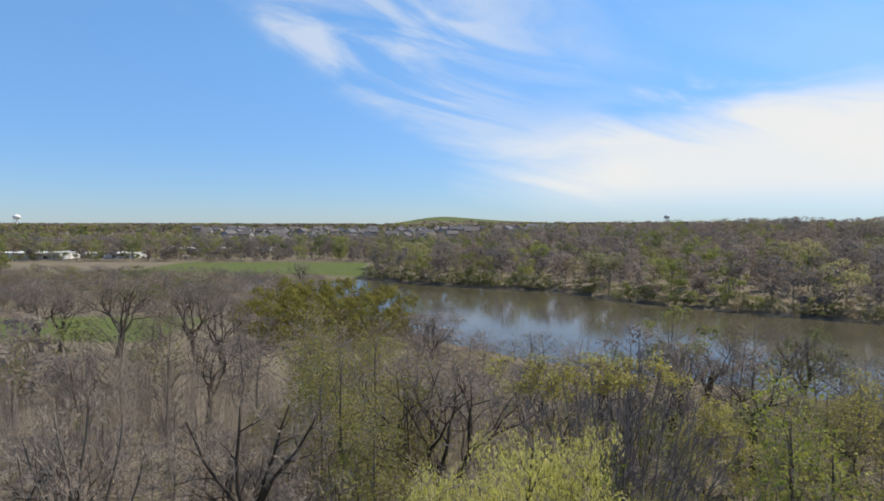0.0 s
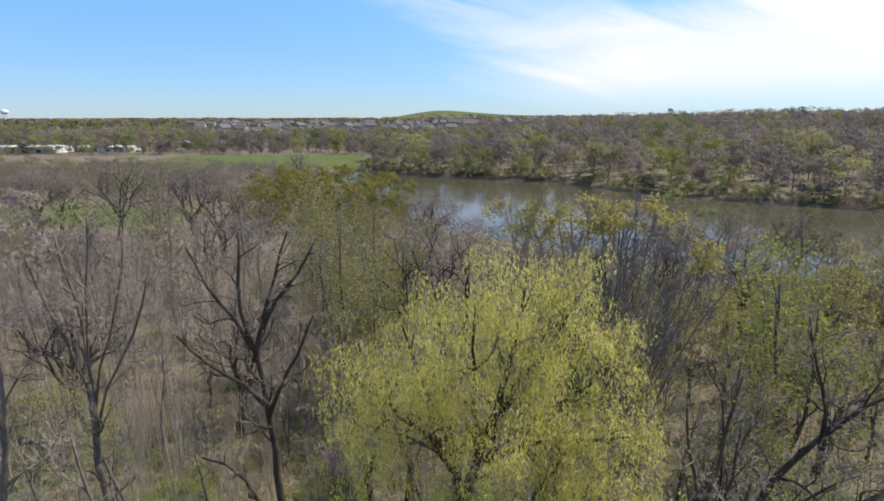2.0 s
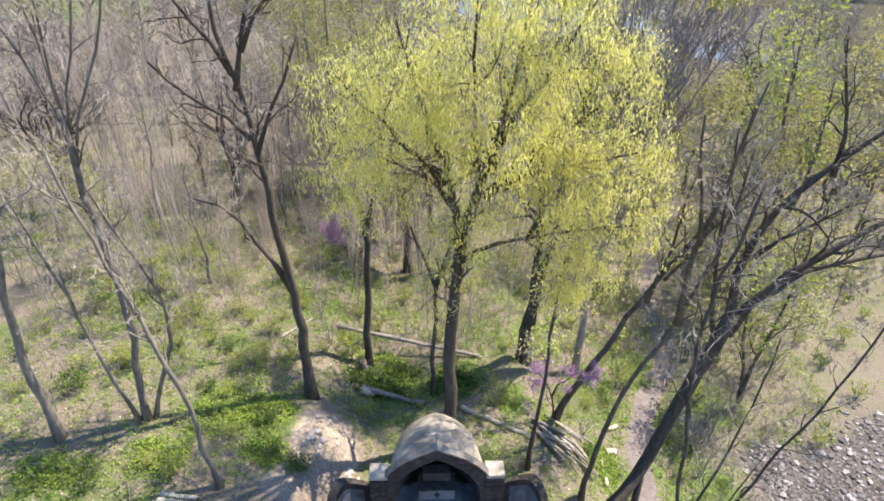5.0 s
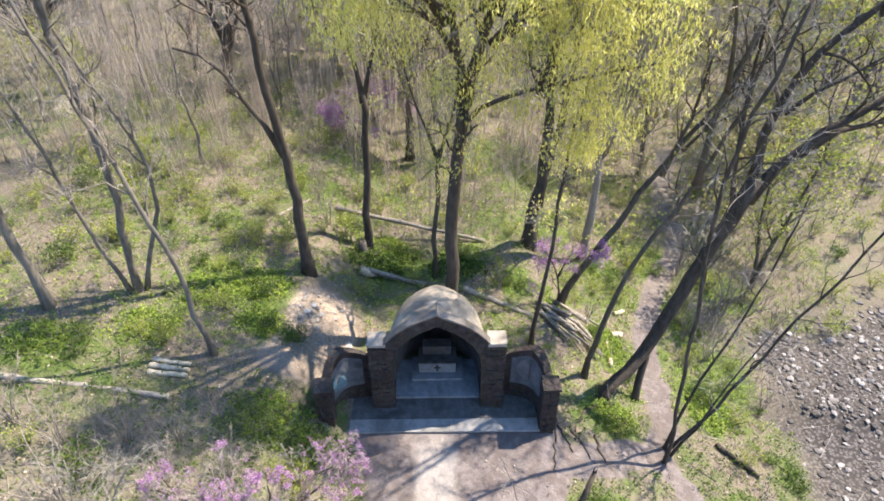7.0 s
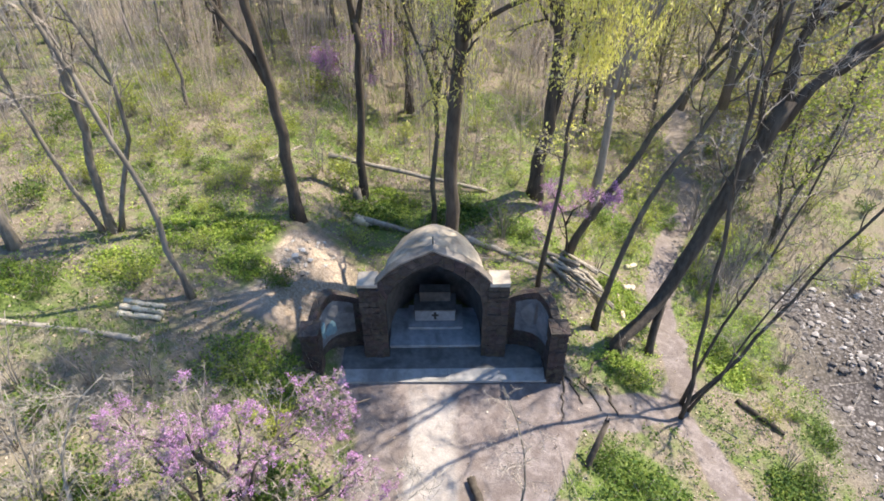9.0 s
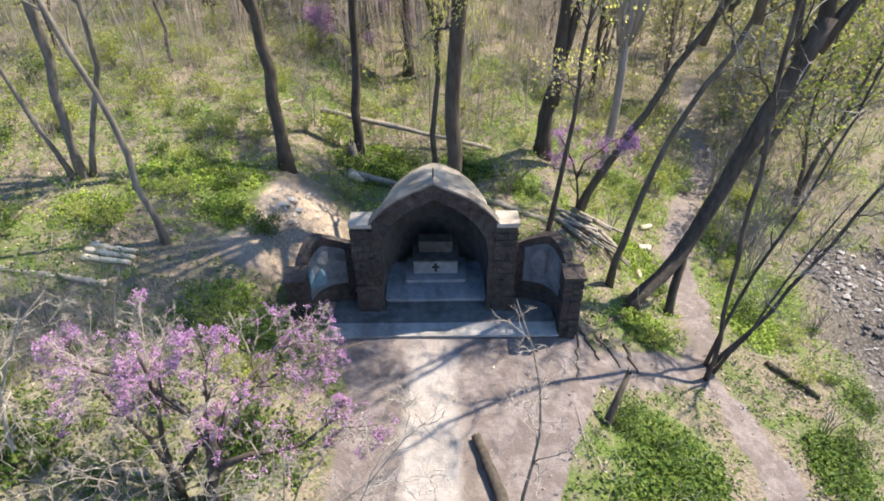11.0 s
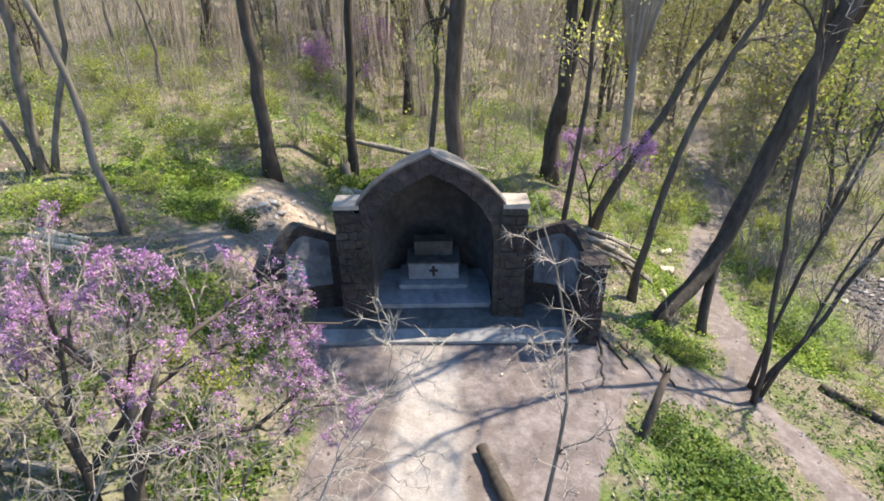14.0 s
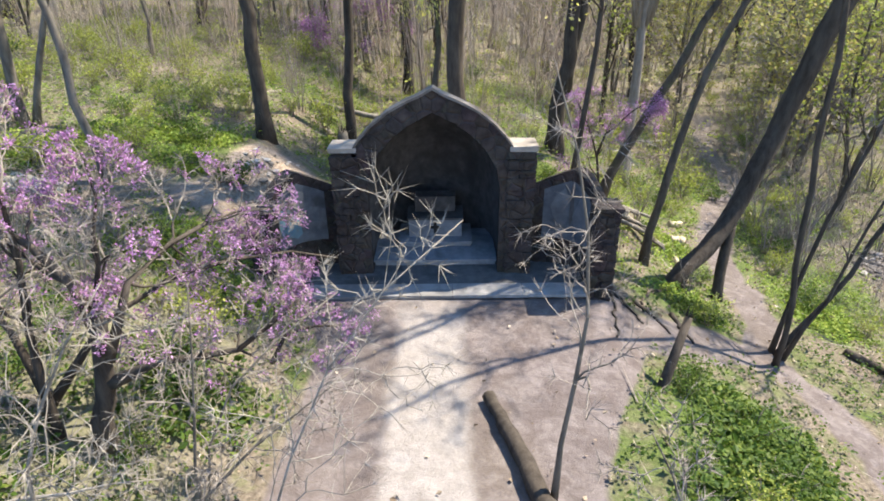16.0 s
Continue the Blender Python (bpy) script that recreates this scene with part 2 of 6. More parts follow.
def ground_material():
    k = Nodes("ground_cover", 0.97, spec=0.1)
    pos = k.n.new("ShaderNodeNewGeometry").outputs["Position"]
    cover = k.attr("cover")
    sep = k.n.new("ShaderNodeSeparateColor")
    k.l.new(cover.outputs["Color"], sep.inputs[0])
    fine = k.noise(14, 8, 0.7, vec=pos)
    mid = k.noise(1.6, 6, 0.6, 0.5, vec=pos)
    broad = k.noise(0.22, 5, 0.6, vec=pos)
    litter = k.ramp(fine, (0.25, (0.052, 0.04, 0.03)), (0.5, (0.14, 0.11, 0.083)), (0.8, (0.30, 0.247, 0.195)))
    litter = k.mix(k.math("MULTIPLY", k.remap(mid, 0.45, 0.7), 0.5), litter, (0.13, 0.12, 0.06))
    herb = k.ramp(fine, (0.25, (0.035, 0.048, 0.014)), (0.55, (0.085, 0.115, 0.03)), (0.85, (0.17, 0.19, 0.06)))
    dirt = k.ramp(k.noise(5, 9, 0.7, 0.3, vec=pos), (0.25, (0.085, 0.067, 0.062)), (0.5, (0.15, 0.122, 0.115)), (0.8, (0.235, 0.198, 0.188)))
    dirt = k.mix(k.math("MULTIPLY", k.remap(mid, 0.46, 0.58), 0.6), dirt, (0.095, 0.073, 0.067))
    # pale trodden strip down the middle of the clearing
    axis = k.n.new("ShaderNodeSeparateXYZ")
    k.l.new(pos, axis.inputs[0])
    drift = k.math("MULTIPLY", k.math("SUBTRACT", k.noise(0.9, 5, 0.65, 0.4, vec=pos), 0.5), 0.5)
    off = k.math("ABSOLUTE", k.math("ADD", k.math("ADD", axis.outputs[0], 0.06), drift), 0)
    strip = k.math("MULTIPLY", k.remap(off, 0.74, 0.44), k.remap(axis.outputs[1], 11.5, 9.5))
    pale = k.ramp(k.noise(4, 8, 0.7, 0.4, vec=pos), (0.3, (0.20, 0.172, 0.157)), (0.7, (0.33, 0.292, 0.27)))
    dx, dy = k.math("ADD", axis.outputs[0], 3.7), k.math("SUBTRACT", axis.outputs[1], 13.7)
    mound = k.math("SQRT", k.math("ADD", k.math("MULTIPLY", dx, dx), k.math("MULTIPLY", dy, dy)), 0)
    tan = k.mix(k.remap(fine, 0.35, 0.65), (0.20, 0.145, 0.105), (0.38, 0.30, 0.235))
    dirt = k.mix(strip, dirt, pale)
    dirt = k.mix(k.remap(k.math("ADD", mound, drift), 2.7, 1.4), dirt, tan)
    stone = k.ramp(k.voronoi(9, "F1", 0, vec=pos), (0.1, (0.15, 0.13, 0.122)), (0.6, (0.045, 0.038, 0.036)))
    c = k.mix(k.remap(k.math("ADD", sep.outputs[1], k.math("MULTIPLY", k.math("SUBTRACT", mid, 0.5), 0.9)), 0.35, 0.65), litter, herb)
    c = k.mix(k.remap(k.math("ADD", sep.outputs[0], k.math("MULTIPLY", k.math("SUBTRACT", mid, 0.5), 0.5)), 0.38, 0.62), c, dirt)
    # forest floor tone that carries the shade under the trees
    shaded_humus = k.ramp(fine, (0.25, (0.09, 0.075, 0.055)), (0.55, (0.17, 0.145, 0.105)), (0.85, (0.26, 0.225, 0.16)))
    c = k.mix(k.math("SUBTRACT", 1.0, cover.outputs["Alpha"]), c, shaded_humus)
    c = k.mix(sep.outputs[2], c, stone)
    c = k.mix(k.math("MULTIPLY", k.remap(broad, 0.4, 0.7), 0.25), c, (0.16, 0.13, 0.09))
    k.colour(c)
    k.bump(k.math("ADD", fine, mid), 0.6, 0.06)
    return k.m


def water_material():
    k = Nodes("river_water", 0.1, spec=0.32)
    k.colour(k.ramp(k.noise(0.05, 4), (0.3, (0.052, 0.046, 0.03)), (0.7, (0.085, 0.076, 0.052))))
    k.bump(k.noise(0.9, 5, 0.6, 0.4, stretch=(1, 2.2, 1)), 0.05, 0.02)
    return k.m


M_GROUND = ground_material()
M_WATER = water_material()


def far_leaf(name):
    """Distant woods: one tint for each tree, from bare brown-grey twigs to fresh green."""
    k = Nodes(name, 0.95, spec=0.1)
    tint = k.attr("tint")
    col = k.mix(k.math("MULTIPLY", k.island(), 0.12), tint.outputs["Color"], (0.08, 0.068, 0.05))
    k.colour(col)
    k.translucent(col, 0.5)
    return k.m


M_FAR = far_leaf("far_foliage")


# ---- geometry helpers ----
class Geo:
    """Vertices and faces that become one mesh."""

    def __init__(self):
        self.v, self.f = [], []

    def add(self, verts, faces):
        o = len(self.v)
        self.v.extend(verts)
        self.f.extend([tuple(i + o for i in face) for face in faces])

    def tube(self, pts, radii, sides=6, cap=True):
        pts = [Vector(p) for p in pts]
        rings, up = [], Vector((0.3, 0.9, 0.2)).normalized()
        for i, p in enumerate(pts):
            d = (pts[min(i + 1, len(pts) - 1)] - pts[max(i - 1, 0)]).normalized()
            a = d.cross(up if abs(d.dot(up)) < 0.95 else Vector((1, 0, 0))).normalized()
            b = d.cross(a)
            rings.append([tuple(p + (a * math.cos(k * math.tau / sides) + b * math.sin(k * math.tau / sides)) * radii[i]) for k in range(sides)])
        faces = [(i * sides + k, i * sides + (k + 1) % sides, (i + 1) * sides + (k + 1) % sides, (i + 1) * sides + k)
                 for i in range(len(pts) - 1) for k in range(sides)]
        if cap:
            faces += [tuple(reversed(range(sides))), tuple(range((len(pts) - 1) * sides, len(pts) * sides))]
        self.add([v for r in rings for v in r], faces)

    def cone(self, p, q, r):
        p, q = Vector(p), Vector(q)
        d = (q - p).normalized()
        a = d.orthogonal().normalized()
        b = d.cross(a)
        self.add([tuple(p + a * r), tuple(p - a * 0.5 * r + b * 0.87 * r), tuple(p - a * 0.5 * r - b * 0.87 * r), tuple(q)],
                 [(0, 1, 3), (1, 2, 3), (2, 0, 3)])

    def box(self, x0, x1, y0, y1, z0, z1, jitter=0.0, rng=None):
        v = [(x, y, z) for z in (z0, z1) for y in (y0, y1) for x in (x0, x1)]
        if jitter:
            v = [tuple(c + rng.uniform(-jitter, jitter) for c in p) for p in v]
        self.add(v, [(0, 2, 3, 1), (4, 5, 7, 6), (0, 1, 5, 4), (2, 6, 7, 3), (0, 4, 6, 2), (1, 3, 7, 5)])

    def leaves(self, centres, size, rng, droop=0.0, long=1.6, flat=1.0, wide=1.0):
        """A small folded blade at each centre, turned at random. flat: below 1 the blades lie towards the level."""
        c = np.asarray(centres, float)
        n = len(c)
        if not n:
            return
        d = rng.normal(size=(n, 3))
        d[:, 2] = d[:, 2] * flat - droop
        d /= np.linalg.norm(d, axis=1, keepdims=True)
        s = np.cross(d, rng.normal(size=(n, 3)) * [flat, flat, 1.0])
        s /= np.linalg.norm(s, axis=1, keepdims=True) + 1e-9
        k = size * rng.uniform(0.6, 1.3, (n, 1))
        up = np.cross(s, d) * k * 0.18
        half = s * k * 0.5 * wide
        v = np.stack([c, c + d * k * long * 0.5 + half + up, c + d * k * long, c + d * k * long * 0.5 - half + up], 1)
        o = len(self.v)
        self.v.extend(map(tuple, v.reshape(-1, 3).tolist()))
        self.f.extend((o + 4 * i, o + 4 * i + 1, o + 4 * i + 2, o + 4 * i + 3) for i in range(n))

    def mesh(self, name, material, smooth=False):
        me = bpy.data.meshes.new(name)
        me.from_pydata(self.v, [], self.f)
        me.materials.append(material)
        if smooth:
            me.polygons.foreach_set("use_smooth", [True] * len(me.polygons))
        me.update()
        return me


def part(name, geo, material, parent, label="", smooth=False):
    ob = new(name, geo.mesh(name, material, smooth))
    ob.parent = parent
    if label:
        ob["label"] = label
    return ob


def thing(name, m, label, category, group="", kind=""):
    ob = new(name)
    ob.matrix_world = m
    ob.empty_display_size = 0.2
    return tagged(ob, label, category, group, kind)


def solid(name, geo, material, label, category, group="", kind="", smooth=False):
    return tagged(new(name, geo.mesh(name, material, smooth)), label, category, group, kind)


# ---- the lie of the land ----
def sstep(a, b, t):
    t = np.clip((np.asarray(t, float) - a) / (b - a), 0, 1)
    return t * t * (3 - 2 * t)


SIDE = ([-60, -30, -14, -9.3, -6.3, -4.4, -3.6, -2.5, 3.2, 4.5, 6.6, 9, 12, 14, 16, 19, 24, 40],
        [2.0, 2.9, 2.7, 2.35, 1.85, 1.45, 0.75, -0.02, -0.10, -0.6, -1.75, -2.2, -2.65, -3.0, -3.45, -3.3, -2.6, -2.3])
RIVER_Z = -3.2
NEAR_BANK = ([-400, -120, -44, -28, -9, 3, 18, 48, 70, 120, 400], [246, 240, 215, 177, 136, 123, 107, 88, 70, 30, -150])
FAR_BANK = ([-400, -120, -60, -34, -17, 6, 46, 59, 71, 93, 110, 200, 400], [258, 262, 263, 270, 255, 237, 217, 193, 177, 158, 146, 80, -80])


def rough(x, y, f):
    return np.sin(x * f + 1.3 * np.sin(y * f * 0.7)) * np.cos(y * f * 1.1 + 0.8 * np.sin(x * f * 0.6 + 1.7))


def creek_bed(x, y):
    """The muddy bed of the creek beside the clearing."""
    return sstep(10.9, 12.3, x + 0.5 * rough(x, y, 1.3)) * sstep(13.6, 12.4, y + 0.5 * rough(x, y, 0.8)) * sstep(30, 22, x)


def land(x, y):
    x, y = np.asarray(x, float), np.asarray(y, float)
    near = np.interp(x, *SIDE)
    # hollow of the creek only beside the clearing
    near = np.where(x > 13, np.maximum(near, -2.75), near)
    near = near + creek_bed(x, y) * (-3.14 - near)
    flat = sstep(-3.6, -2.6, x) * sstep(3.6, 3.0, x) * sstep(16, 14, y)
    near = near + rough(x, y, 0.9) * 0.07 * (1 - flat) + rough(x + 5, y, 2.3) * 0.03 * (1 - flat)
    near = near + 0.3 * np.exp(-((x + 3.6) ** 2 + (y - 14.4) ** 2) / 2.5)
    far = np.where(x < 0, 0.6 + 1.2 * sstep(150, 70, y) * sstep(0, -40, x) - 1.6 * sstep(110, 190, y), -1.9) + rough(x, y, 0.05) * 0.5
    z = near + (far - near) * sstep(38, 75, y)
    bank, edge = np.interp(x, *NEAR_BANK), np.interp(x, *FAR_BANK)
    into = np.minimum(y - bank, edge - y)
    wet = np.interp(into, [-30, -6, 0, 5], [0, 0.7, 1, 1.0])
    depth = np.interp(into, [-30, -6, 0, 5], [-1.5, -2.4, -3.15, -4.6])
    z = np.where(y > 40, z * (1 - wet) + depth * wet, z)
    past = y - edge
    ridge = np.interp(past, [0, 8, 50, 140, 300, 900], [-3.1, -2.2, 2.0, 5.0, 7.5, 8.5])
    ridge = ridge + 4.0 * sstep(80, 260, past) * sstep(90, 260, x)
    plain = np.interp(past, [0, 10, 300, 700, 1200, 4000], [-3.1, -1.2, -0.6, 5, 8, 9])
    side = sstep(15, 130, x + 0.12 * np.maximum(past, 0))
    z = np.where(past > 0, plain + (ridge - plain) * side, z)
    hill = 34 * np.exp(-((x - 20) / 190) ** 2 - ((y - 2600) / 420) ** 2) + 18 * np.exp(-((x - 330) / 330) ** 2 - ((y - 2700) / 420) ** 2)
    bar = 1.55 * np.exp(-((x + 4) / 8) ** 2 - ((y - 228) / 2.2) ** 2)
    return z + hill + bar


def ground_at(x, y):
    return float(land(x, y))


TRAIL_A = [(4.0, 9.7), (5.4, 10.6), (6.9, 10.9), (7.6, 12.6), (7.6, 14.5), (7.9, 16.3), (8.6, 18.0), (9.2, 19.3), (11.0, 22.0), (11.9, 24.2), (11.6, 26.0), (12.2, 28.0), (14, 33)]
TRAIL_B = [(6.9, 10.9), (7.4, 9.6), (7.7, 8.4), (7.9, 6.6), (8.0, 4.0), (8.2, 0.0)]
TRAIL_C = [(2.4, 10.4), (4.0, 9.7), (5.0, 10.0)]


def line_distance(x, y, line):
    best = np.full(np.shape(x), 1e9)
    for (ax, ay), (bx, by) in zip(line, line[1:]):
        dx, dy = bx - ax, by - ay
        t = np.clip(((x - ax) * dx + (y - ay) * dy) / (dx * dx + dy * dy), 0, 1)
        best = np.minimum(best, np.hypot(x - ax - t * dx, y - ay - t * dy))
    return best


def bare_soil(x, y):
    """How far the ground is trodden bare: the clearing, the trails and the mound."""
    x, y = np.asarray(x, float), np.asarray(y, float)
    trail = np.minimum(np.minimum(line_distance(x, y, TRAIL_A), line_distance(x, y, TRAIL_B)), line_distance(x, y, TRAIL_C))
    a = sstep(0.68, 0.25, trail + 0.12 * rough(x, y, 2.6))
    left = np.interp(y, [0, 5, 7, 9, 10.6], [-2.6, -2.2, -2.0, -1.9, -2.6])
    right = np.interp(y, [0, 6, 7.3, 8.6, 10, 10.8], [2.2, 2.2, 2.7, 3.4, 3.9, 3.6])
    b = sstep(-0.3, 0.3, x - left) * sstep(-0.3, 0.3, right - x) * sstep(13, 12, y)
    c = np.exp(-(((x + 3.7) / 1.1) ** 2 + ((y - 14.2) / 2.0) ** 2)) * 1.1 + 0.75 * np.exp(-(((x + 4.5) / 1.2) ** 2 + ((y - 12.2) / 0.8) ** 2))
    return np.clip(np.maximum(np.maximum(a, b), c), 0, 1)


GREEN_SPOTS = [(-4.4, 5.2, 2.3, 2.0), (-6.8, 6.6, 1.8, 1.5), (-4.1, 9.2, 1.3, 1.5), (-8.4, 12.6, 1.2, 0.9), (-5.6, 14.6, 1.6, 1.2), (-7.0, 15.5, 1.4, 1.0), (-4.8, 12.9, 0.9, 0.8), (-11, 11.6, 1.6, 1.0), (-1.6, 18.6, 1.8, 1.4), (0.8, 18.9, 1.4, 1.2),
               (5.6, 11.9, 1.0, 0.9), (6.2, 15.2, 1.0, 1.8), (9.2, 13.2, 0.9, 1.8), (5.2, 8.0, 1.7, 1.4), (4.4, 6.0, 1.6, 1.3), (9.8, 17.5, 1.2, 2.0), (-4.4, 6.6, 1.7, 1.3), (-3.6, 4.4, 1.4, 1.4), (3.0, 17.6, 1.3, 1.2), (7.0, 20.4, 1.2, 2.0), (5.0, 22.5, 1.6, 2.0), (9.6, 8.6, 0.9, 1.6), (10.6, 14.6, 1.2, 2.2), (11.2, 10.5, 0.9, 1.4), (12.5, 19.5, 1.6, 1.6), (9.4, 21.5, 1.4, 2.0)]


def greenness(x, y):
    x, y = np.asarray(x, float), np.asarray(y, float)
    g = np.full(np.shape(x), 0.46) - 0.06 * sstep(11, 13, x)
    for cx, cy, rx, ry in GREEN_SPOTS:
        g = np.maximum(g, 0.95 * np.exp(-(((x - cx) / rx) ** 2 + ((y - cy) / ry) ** 2)))
    g = g + 0.12 * rough(x, y, 0.8)
    g = np.where(y > 30, 0.34 + 0.15 * rough(x, y, 0.1) - 0.12 * sstep(120, 140, y), g)
    # mown fields on the left and across the river
    lawn = sstep(-40, -50, x) * sstep(96, 102, y) * sstep(140, 132, y)
    field = sstep(-20, -34, x + 0.1 * (y - 270)) * sstep(264, 270, y) * sstep(360, 345, y) * sstep(-152, -140, x)
    hill = sstep(2100, 2300, y)
    return np.clip(np.maximum(g, np.maximum(np.maximum(lawn, field) * 0.66, hill * 0.62)), 0, 1.2)


def gravel(x, y):
    x, y = np.asarray(x, float), np.asarray(y, float)
    a = sstep(11.6, 13.0, x + 0.5 * rough(x, y, 1.1)) * sstep(5, 7, y) * sstep(18.5, 16, y - 0.25 * (x - 13) + 0.8 * rough(x, y, 1.7)) * sstep(24, 18, x)
    bank = np.interp(x, *NEAR_BANK), np.interp(x, *FAR_BANK)
    b = sstep(4, 1, np.abs(y - bank[0])) + 0.25 * sstep(3, 1, np.abs(y - bank[1])) + np.exp(-((x + 4) / 9) ** 2 - ((y - 228) / 3) ** 2)
    return np.clip(a + np.where(y > 40, b, 0), 0, 1)


def build_ground():
    u = np.linspace(-math.asinh(4600 / 8), math.asinh(4600 / 8), 390)
    xs = 8 * np.sinh(u)
    w = np.linspace(math.asinh(-260 / 8), math.asinh(4600 / 8), 370)
    ys = 11 + 8 * np.sinh(w)
    gx, gy = np.meshgrid(xs, ys)
    gz = land(gx, gy)
    nx, ny = len(xs), len(ys)
    verts = np.stack([gx, gy, gz], -1).reshape(-1, 3)
    i = np.arange((ny - 1) * nx).reshape(ny - 1, nx)[:, :-1].ravel()
    quads = np.stack([i, i + 1, i + nx + 1, i + nx], -1)
    me = bpy.data.meshes.new("ground")
    me.from_pydata(verts.tolist(), [], quads.tolist())
    me.polygons.foreach_set("use_smooth", [True] * len(me.polygons))
    cover = np.zeros((len(verts), 4), np.float32)
    cover[:, 0] = bare_soil(gx, gy).ravel() * (gy.ravel() < 40)
    cover[:, 1] = greenness(gx, gy).ravel()
    mud = creek_bed(gx, gy)
    cover[:, 2] = np.maximum(gravel(gx, gy), mud).ravel()
    # shade put into the forest floor colour beyond the clearing, not on mown land
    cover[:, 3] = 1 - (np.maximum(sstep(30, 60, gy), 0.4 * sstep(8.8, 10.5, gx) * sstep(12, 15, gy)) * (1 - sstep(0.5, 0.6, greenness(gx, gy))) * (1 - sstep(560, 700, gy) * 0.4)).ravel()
    # same tone for the deep shade among brush left of the clearing
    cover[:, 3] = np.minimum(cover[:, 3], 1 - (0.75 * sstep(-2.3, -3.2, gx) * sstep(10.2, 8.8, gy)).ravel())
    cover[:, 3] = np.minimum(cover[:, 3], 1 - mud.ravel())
    a = me.color_attributes.new("cover", "FLOAT_COLOR", "POINT")
    a.data.foreach_set("color", cover.ravel())
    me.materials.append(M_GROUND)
    tagged(new("ground", me), "woodland floor of leaf litter, bare soil and fresh green", "ground", kind="structure")


build_ground()
g = Geo()
g.v = [(-1500, -1500, RIVER_Z), (1500, -1500, RIVER_Z), (1500, 420, RIVER_Z), (-1500, 420, RIVER_Z)]
g.f = [(0, 1, 2, 3)]
solid("water", g, M_WATER, "calm brown-green river reflecting the sky", "river", kind="structure")


# ---- trees ----
def unit(v):
    return v / (np.linalg.norm(v) + 1e-9)


def bough(limbs, twigs, tips, rng, p, d, length, r, level, cfg):
    """Grow one limb: it bends, forks again and again, and ends in fine twigs."""
    depth, fine = cfg["depth"], cfg["twig"]
    seg = length * 0.46 * 0.8 ** level * rng.uniform(0.75, 1.2)
    lift = np.array([0, 0, cfg["up"] - cfg.get("droop", 0) * level])
    if level >= depth:
        for k in range(cfg.get("ends", 3)):
            e = unit(d + rng.normal(size=3) * 0.45 + lift)
            q = p + e * seg * rng.uniform(0.6, 1.3)
            twigs.cone(p, q, fine)
            tips.append(p + (q - p) * 0.6)
            tips.append(q)
        return
    n = 3 if level < 2 else 2
    pts, radii = [p], [max(r, fine)]
    for k in range(n):
        d = unit(d + rng.normal(size=3) * cfg["wig"] + lift)
        pts.append(pts[-1] + d * seg / n)
        radii.append(max(r * (1 - 0.24 * (k + 1) / n), fine))
    stout = r > cfg.get("bark", 0.013)
    (limbs if stout else twigs).tube(pts, radii, 6 if level == 0 else (4 if stout else 3), cap=False)
    if level:
        tips.append(pts[-1])
        for k in range(2 if level < 3 else 1):
            i = int(rng.integers(0, n))
            e = unit(unit(pts[i + 1] - pts[i]) * 0.5 + rng.normal(size=3) * 0.6 + lift)
            q = pts[i] + e * seg * rng.uniform(0.4, 0.8)
            twigs.cone(pts[i], q, fine)
            tips.append(q)
    end = radii[-1]
    turn = rng.normal(size=3)
    forks = [(rng.uniform(0.1, 0.4), 0.86, 1), (rng.uniform(*cfg["angle"]), 0.66, -1)]
    if rng.random() < 0.35:
        forks.append((rng.uniform(*cfg["angle"]), 0.55, 0))
    for a, thin, way in forks:
        side = unit(np.cross(d, turn * way if way else rng.normal(size=3)))
        bough(limbs, twigs, tips, rng, pts[-1], unit(d * math.cos(a) + side * math.sin(a)), length, end * thin, level + 1, cfg)


BARE = dict(depth=4, wig=0.17, up=0.07, angle=(0.5, 1.0), twig=0.0065)


